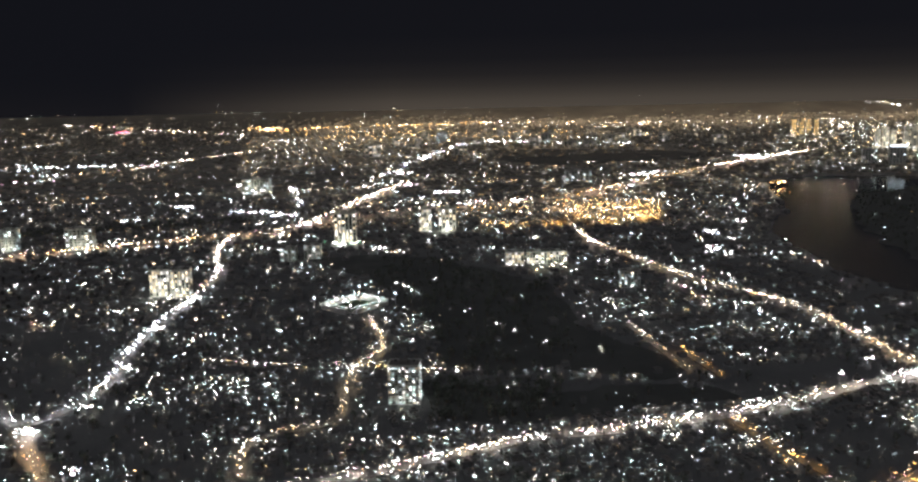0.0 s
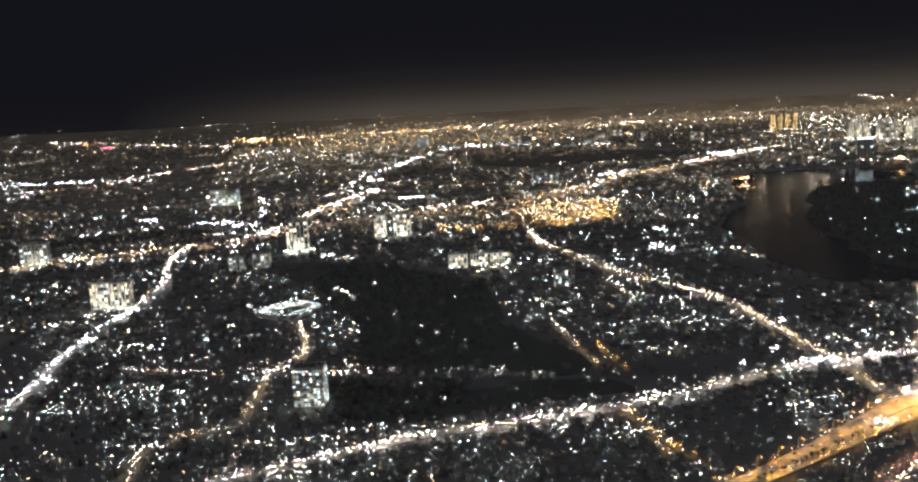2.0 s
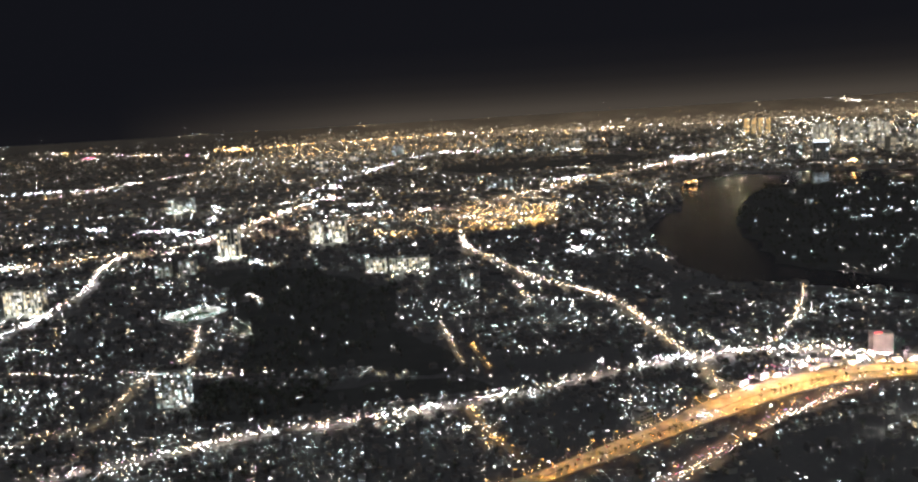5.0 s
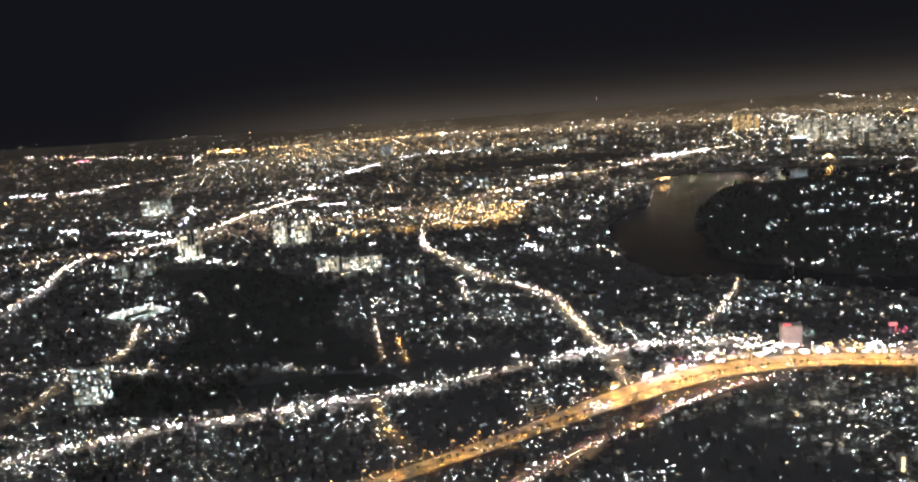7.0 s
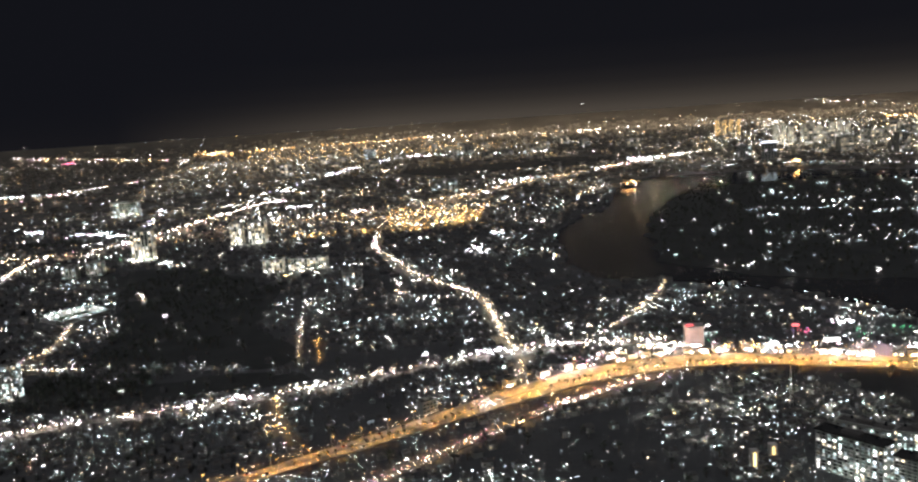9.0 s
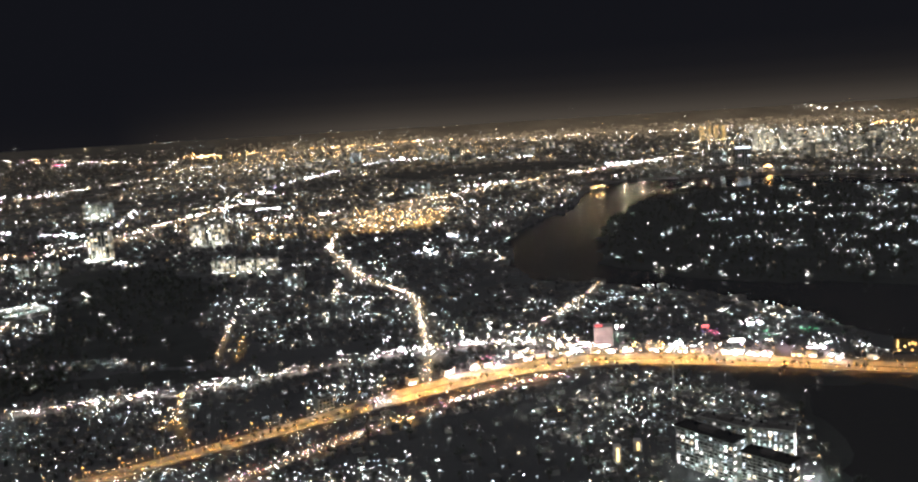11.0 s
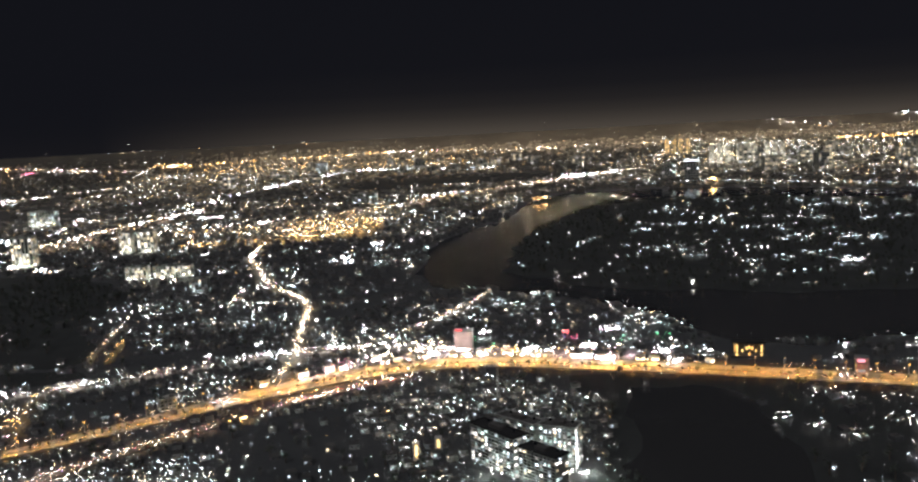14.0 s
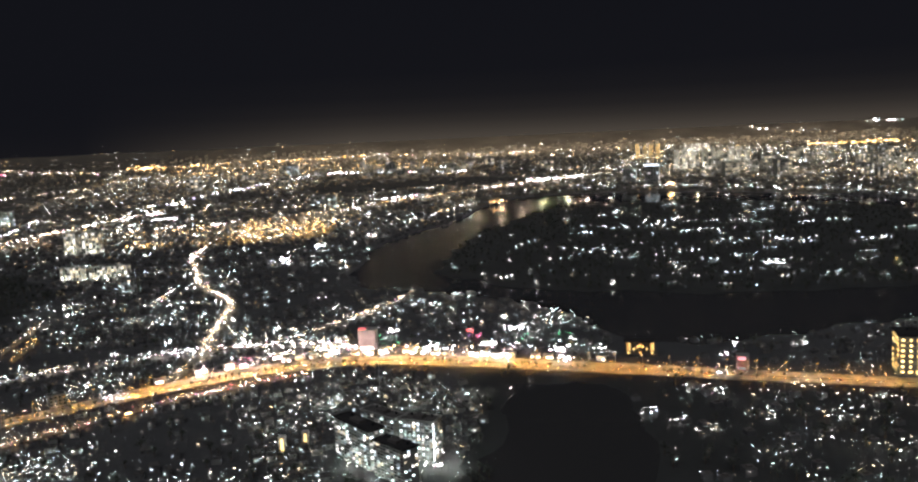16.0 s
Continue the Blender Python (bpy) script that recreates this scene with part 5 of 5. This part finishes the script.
def leaf_crown(rad, height, count, seed):
    """A crown of many small tilted leaves in uneven clumps."""
    r = random.Random(seed)
    bm = bmesh.new()
    hubs = [(r.gauss(0, rad * 0.42), r.gauss(0, rad * 0.42), height + r.uniform(-0.5, 0.6) * rad) for _ in range(7)]
    for _ in range(count):
        hx, hy, hz = r.choice(hubs)
        p = Vector((hx + r.gauss(0, rad * 0.25), hy + r.gauss(0, rad * 0.25), hz + r.gauss(0, rad * 0.22)))
        q = Euler((r.uniform(0, 6.3), r.uniform(0, 6.3), r.uniform(0, 6.3))).to_matrix()
        s_ = rad * r.uniform(0.14, 0.26)
        vs = [bm.verts.new(p + q @ Vector(c) * s_) for c in ((-1, 0, 0), (0, -0.45, 0.1), (1, 0, 0), (0, 0.45, 0.1))]
        bm.faces.new(vs)
    return bm


def tree(seed, rad, height, label):
    root = tagged(new("tree"), label, "tree", "roadside trees")
    r = random.Random(seed)
    bm = bmesh.new()
    rod(bm, (0, 0, 0), (0.1, 0.05, height * 0.7), 0.16, 0.1, 6)
    for k in range(4):
        a = k * 1.57 + r.uniform(-0.3, 0.3)
        rod(bm, (0.08, 0.04, height * r.uniform(0.5, 0.68)), (rad * 0.6 * math.cos(a), rad * 0.6 * math.sin(a), height * r.uniform(0.85, 1.05)), 0.07, 0.03, 5)
    part("trunk", bm, M_BARK, root)
    part("crown", leaf_crown(rad, height, 90, seed), M_LEAF, root)
    return root


kinds = [tree(k, 0.95 + 0.15 * k, 2.3 + 0.2 * k, "small dark leafy tree on the highway median") for k in range(3)]
xy, g = polyline(HIGHWAY[2:-2], 4.2)
rr = random.Random(12)
used = 0
for k, ((px, py), gg) in enumerate(zip(xy, g)):
    if rr.random() < 0.35 or (k // 9) % 4 == 3:
        continue
    off = -0.27 * highway_width(px) + rr.uniform(-0.5, 0.5)
    m = pose(px - gg[1] * off, py + gg[0] * off, 0.55, 0, 0, rr.uniform(0, 360))
    src = kinds[used % 3]
    if used < 3:
        src.matrix_basis = m
    else:
        copy_thing(src, m)
    used += 1


def car(body_colour, label):
    mat = surface("car_paint", tuple(0.7 * c for c in body_colour), body_colour, 2.0, 0.35, bump=0.02)
    root = tagged(new("car"), label, "car", "cars on the highway")
    bm = box(bmesh.new(), -1.0, 1.0, -0.42, 0.42, 0.16, 0.5, 0.06)
    part("body", bm, mat, root)
    bm = bmesh.new()
    vs = [bm.verts.new(c) for c in ((-0.65, -0.38, 0.5), (0.5, -0.38, 0.5), (0.5, 0.38, 0.5), (-0.65, 0.38, 0.5), (-0.45, -0.32, 0.76), (0.2, -0.32, 0.76), (0.2, 0.32, 0.76), (-0.45, 0.32, 0.76))]
    for f in ((0, 1, 5, 4), (1, 2, 6, 5), (2, 3, 7, 6), (3, 0, 4, 7), (4, 5, 6, 7)):
        bm.faces.new([vs[i] for i in f])
    part("cabin", bm, M_DARKGLASS, root)
    wh = mesh_of("wheel", rod(bmesh.new(), (0, -0.06, 0.16), (0, 0.06, 0.16), 0.16, 0.16, 10), M_DARKGLASS)
    for wx in (-0.62, 0.62):
        for wy in (-0.4, 0.4):
            shared("wheel", wh, root, (wx, wy, 0))
    hl = mesh_of("headlight", box(bmesh.new(), 0.98, 1.08, -0.12, 0.12, 0.28, 0.46), G_SIGN)
    tl = mesh_of("tail_light", box(bmesh.new(), -1.08, -0.98, -0.12, 0.12, 0.28, 0.46), G_REDSIGN)
    for wy in (-0.28, 0.28):
        shared("headlight", hl, root, (0, wy, 0))
        shared("tail_light", tl, root, (0, wy, 0))
    return root


cars = [car((0.6, 0.6, 0.6), "white car with its lights on"), car((0.25, 0.05, 0.05), "dark red car with its lights on"), car((0.12, 0.13, 0.15), "dark grey car with its lights on")]
xy, g = polyline(HIGHWAY[1:-1], 7.0)
used = 0
for (px, py), gg in zip(xy, g):
    if rr.random() < 0.3:
        continue
    side = rr.choice((-1, 1))
    off = side * rr.choice((2.6, 5.0, 7.6)) * highway_width(px) / 22
    m = pose(px - gg[1] * off, py + gg[0] * off, 0.56, 0, 0, math.degrees(math.atan2(gg[1], gg[0])) + (180 if side < 0 else 0))
    src = cars[used % 3]
    if used < 3:
        src.matrix_basis = m
    else:
        copy_thing(src, m)
    used += 1

# ---- trees of the parks and gardens ----


def woods(name, x, y, size, seed, label):
    """Many small trees in one mesh: a thin trunk and a ragged crown of leaf tufts each."""
    r = np.random.default_rng(seed)
    leaves = 34
    n_t = len(x)
    hub = r.normal(0, 0.34, (n_t, leaves, 3)) * np.array([1, 1, 0.8]) + np.array([0, 0, 1.55])
    ax = r.normal(0, 1, (n_t, leaves, 2, 3))
    ax /= np.linalg.norm(ax, axis=-1, keepdims=True)
    w = r.uniform(0.16, 0.34, (n_t, leaves, 1))
    quad = np.stack([hub + ax[:, :, 0] * w, hub + ax[:, :, 1] * w * 0.6, hub - ax[:, :, 0] * w, hub - ax[:, :, 1] * w * 0.6], 2)
    base = np.stack([x, y, np.zeros(n_t)], -1)
    v = (quad * size[:, None, None, None] + base[:, None, None, :]).reshape(-1, 3)
    f = np.arange(len(v)).reshape(-1, 4)
    raw(name, v.tolist(), f.tolist(), M_LEAF, label, category="trees")
    boxes("tree_trunks", x, y, np.zeros(n_t), size * 0.12, size * 0.12, size * 1.5, np.zeros(n_t), M_BARK, "thin trunks of garden trees")


r = np.random.default_rng(88)
xs_, ys_ = [], []
for poly, count in ((DARK[0], 420), (DARK[1], 160), (DARK[5], 200), (ISLANDS[0], 2600)):
    p = np.array(poly, float)
    q = r.uniform(p.min(0), p.max(0), (count * 3, 2))
    q = q[inside(poly, q[:, 0], q[:, 1])][:count]
    xs_.append(q[:, 0])
    ys_.append(q[:, 1])
gx, gy, gd, _ = scatter(1500, 190, 900, 31)
ok = allowed(gx, gy, 1.5) & (near_line(HIGHWAY, gx, gy) > 14) & ~inside(POND, gx, gy)
for bx, by, br in PLOTS:
    ok &= np.hypot(gx - bx, gy - by) > br
tx, ty = np.concatenate(xs_ + [gx[ok]]), np.concatenate(ys_ + [gy[ok]])
wet = inside(POND, tx, ty)
woods("trees", tx[~wet], ty[~wet], r.uniform(1.8, 3.6, int((~wet).sum())), 89, "dark leafy trees between the houses and in the parks")

# ---- single houses between the highway and the flats ----


def house(seed, label):
    r = random.Random(seed)
    root = tagged(new("house"), label, "house", "houses below the highway")
    w, dp, h = r.uniform(3.6, 5.2), r.uniform(3.4, 4.8), r.uniform(1.9, 3.6)
    part("body", box(bmesh.new(), -w / 2, w / 2, -dp / 2, dp / 2, -0.1, h, 0.04), M_SLAB if seed % 3 == 0 else M_HOUSE, root)
    if seed % 3 == 2:
        bm = bmesh.new()
        a = [bm.verts.new(c) for c in ((-w / 2 - 0.25, -dp / 2 - 0.25, h), (w / 2 + 0.25, -dp / 2 - 0.25, h), (w / 2 + 0.25, dp / 2 + 0.25, h), (-w / 2 - 0.25, dp / 2 + 0.25, h), (-w / 2 + 0.6, 0, h + 1.0), (w / 2 - 0.6, 0, h + 1.0))]
        for f in ((0, 1, 5, 4), (1, 2, 5), (2, 3, 4, 5), (3, 0, 4), (3, 2, 1, 0)):
            bm.faces.new([a[i] for i in f])
        part("roof", bm, M_ROOF, root, "dark hipped tile roof")
    else:
        bm = bmesh.new()
        box(bm, -w / 2 + 0.1, w / 2 - 0.1, -dp / 2 + 0.1, dp / 2 - 0.1, h, h + 0.05)
        box(bm, -w / 2, w / 2, -dp / 2, -dp / 2 + 0.1, h, h + 0.35)
        box(bm, -w / 2, w / 2, dp / 2 - 0.1, dp / 2, h, h + 0.35)
        box(bm, -w / 2, -w / 2 + 0.1, -dp / 2 + 0.1, dp / 2 - 0.1, h, h + 0.35)
        box(bm, w / 2 - 0.1, w / 2, -dp / 2 + 0.1, dp / 2 - 0.1, h, h + 0.35)
        part("roof", bm, M_ROOF, root, "stained flat roof with parapet")
        part("stair_hut", box(bmesh.new(), -w * 0.3, w * 0.05, 0, dp * 0.35, h + 0.05, h + 1.1, 0.03), M_HOUSE, root)
    part("door", box(bmesh.new(), w * 0.1, w * 0.1 + 0.5, -dp / 2 - 0.05, -dp / 2 + 0.02, 0.0, 1.0), M_BARK, root)
    lit_one = mesh_of("window", box(bmesh.new(), -0.32, 0.32, -0.06, 0.03, -0.28, 0.28), G_WINDOW if seed % 2 else M_DARKGLASS)
    shared("window", lit_one, root, (-w * 0.28, -dp / 2, h * 0.55))
    shared("window", mesh_of("window", box(bmesh.new(), -0.3, 0.3, -0.06, 0.03, -0.26, 0.26), M_DARKGLASS), root, (w * 0.36, -dp / 2, h * 0.6))
    return root


LOOKS = ("small plastered house with a flat roof", "small plastered house with one lit window", "low house with a hipped roof")
models = [house(k, LOOKS[2] if k % 3 == 2 else LOOKS[k % 2]) for k in range(6)]
hr = random.Random(5)
for k, (hx, hy) in enumerate(HOUSES):
    m = pose(float(hx), float(hy), 0, 0, 0, 12.6 + hr.gauss(0, 5) + hr.choice((0, 0, 0, 90)))
    if k < 6:
        models[k].matrix_basis = m
    else:
        copy_thing(models[hr.randrange(6)], m)
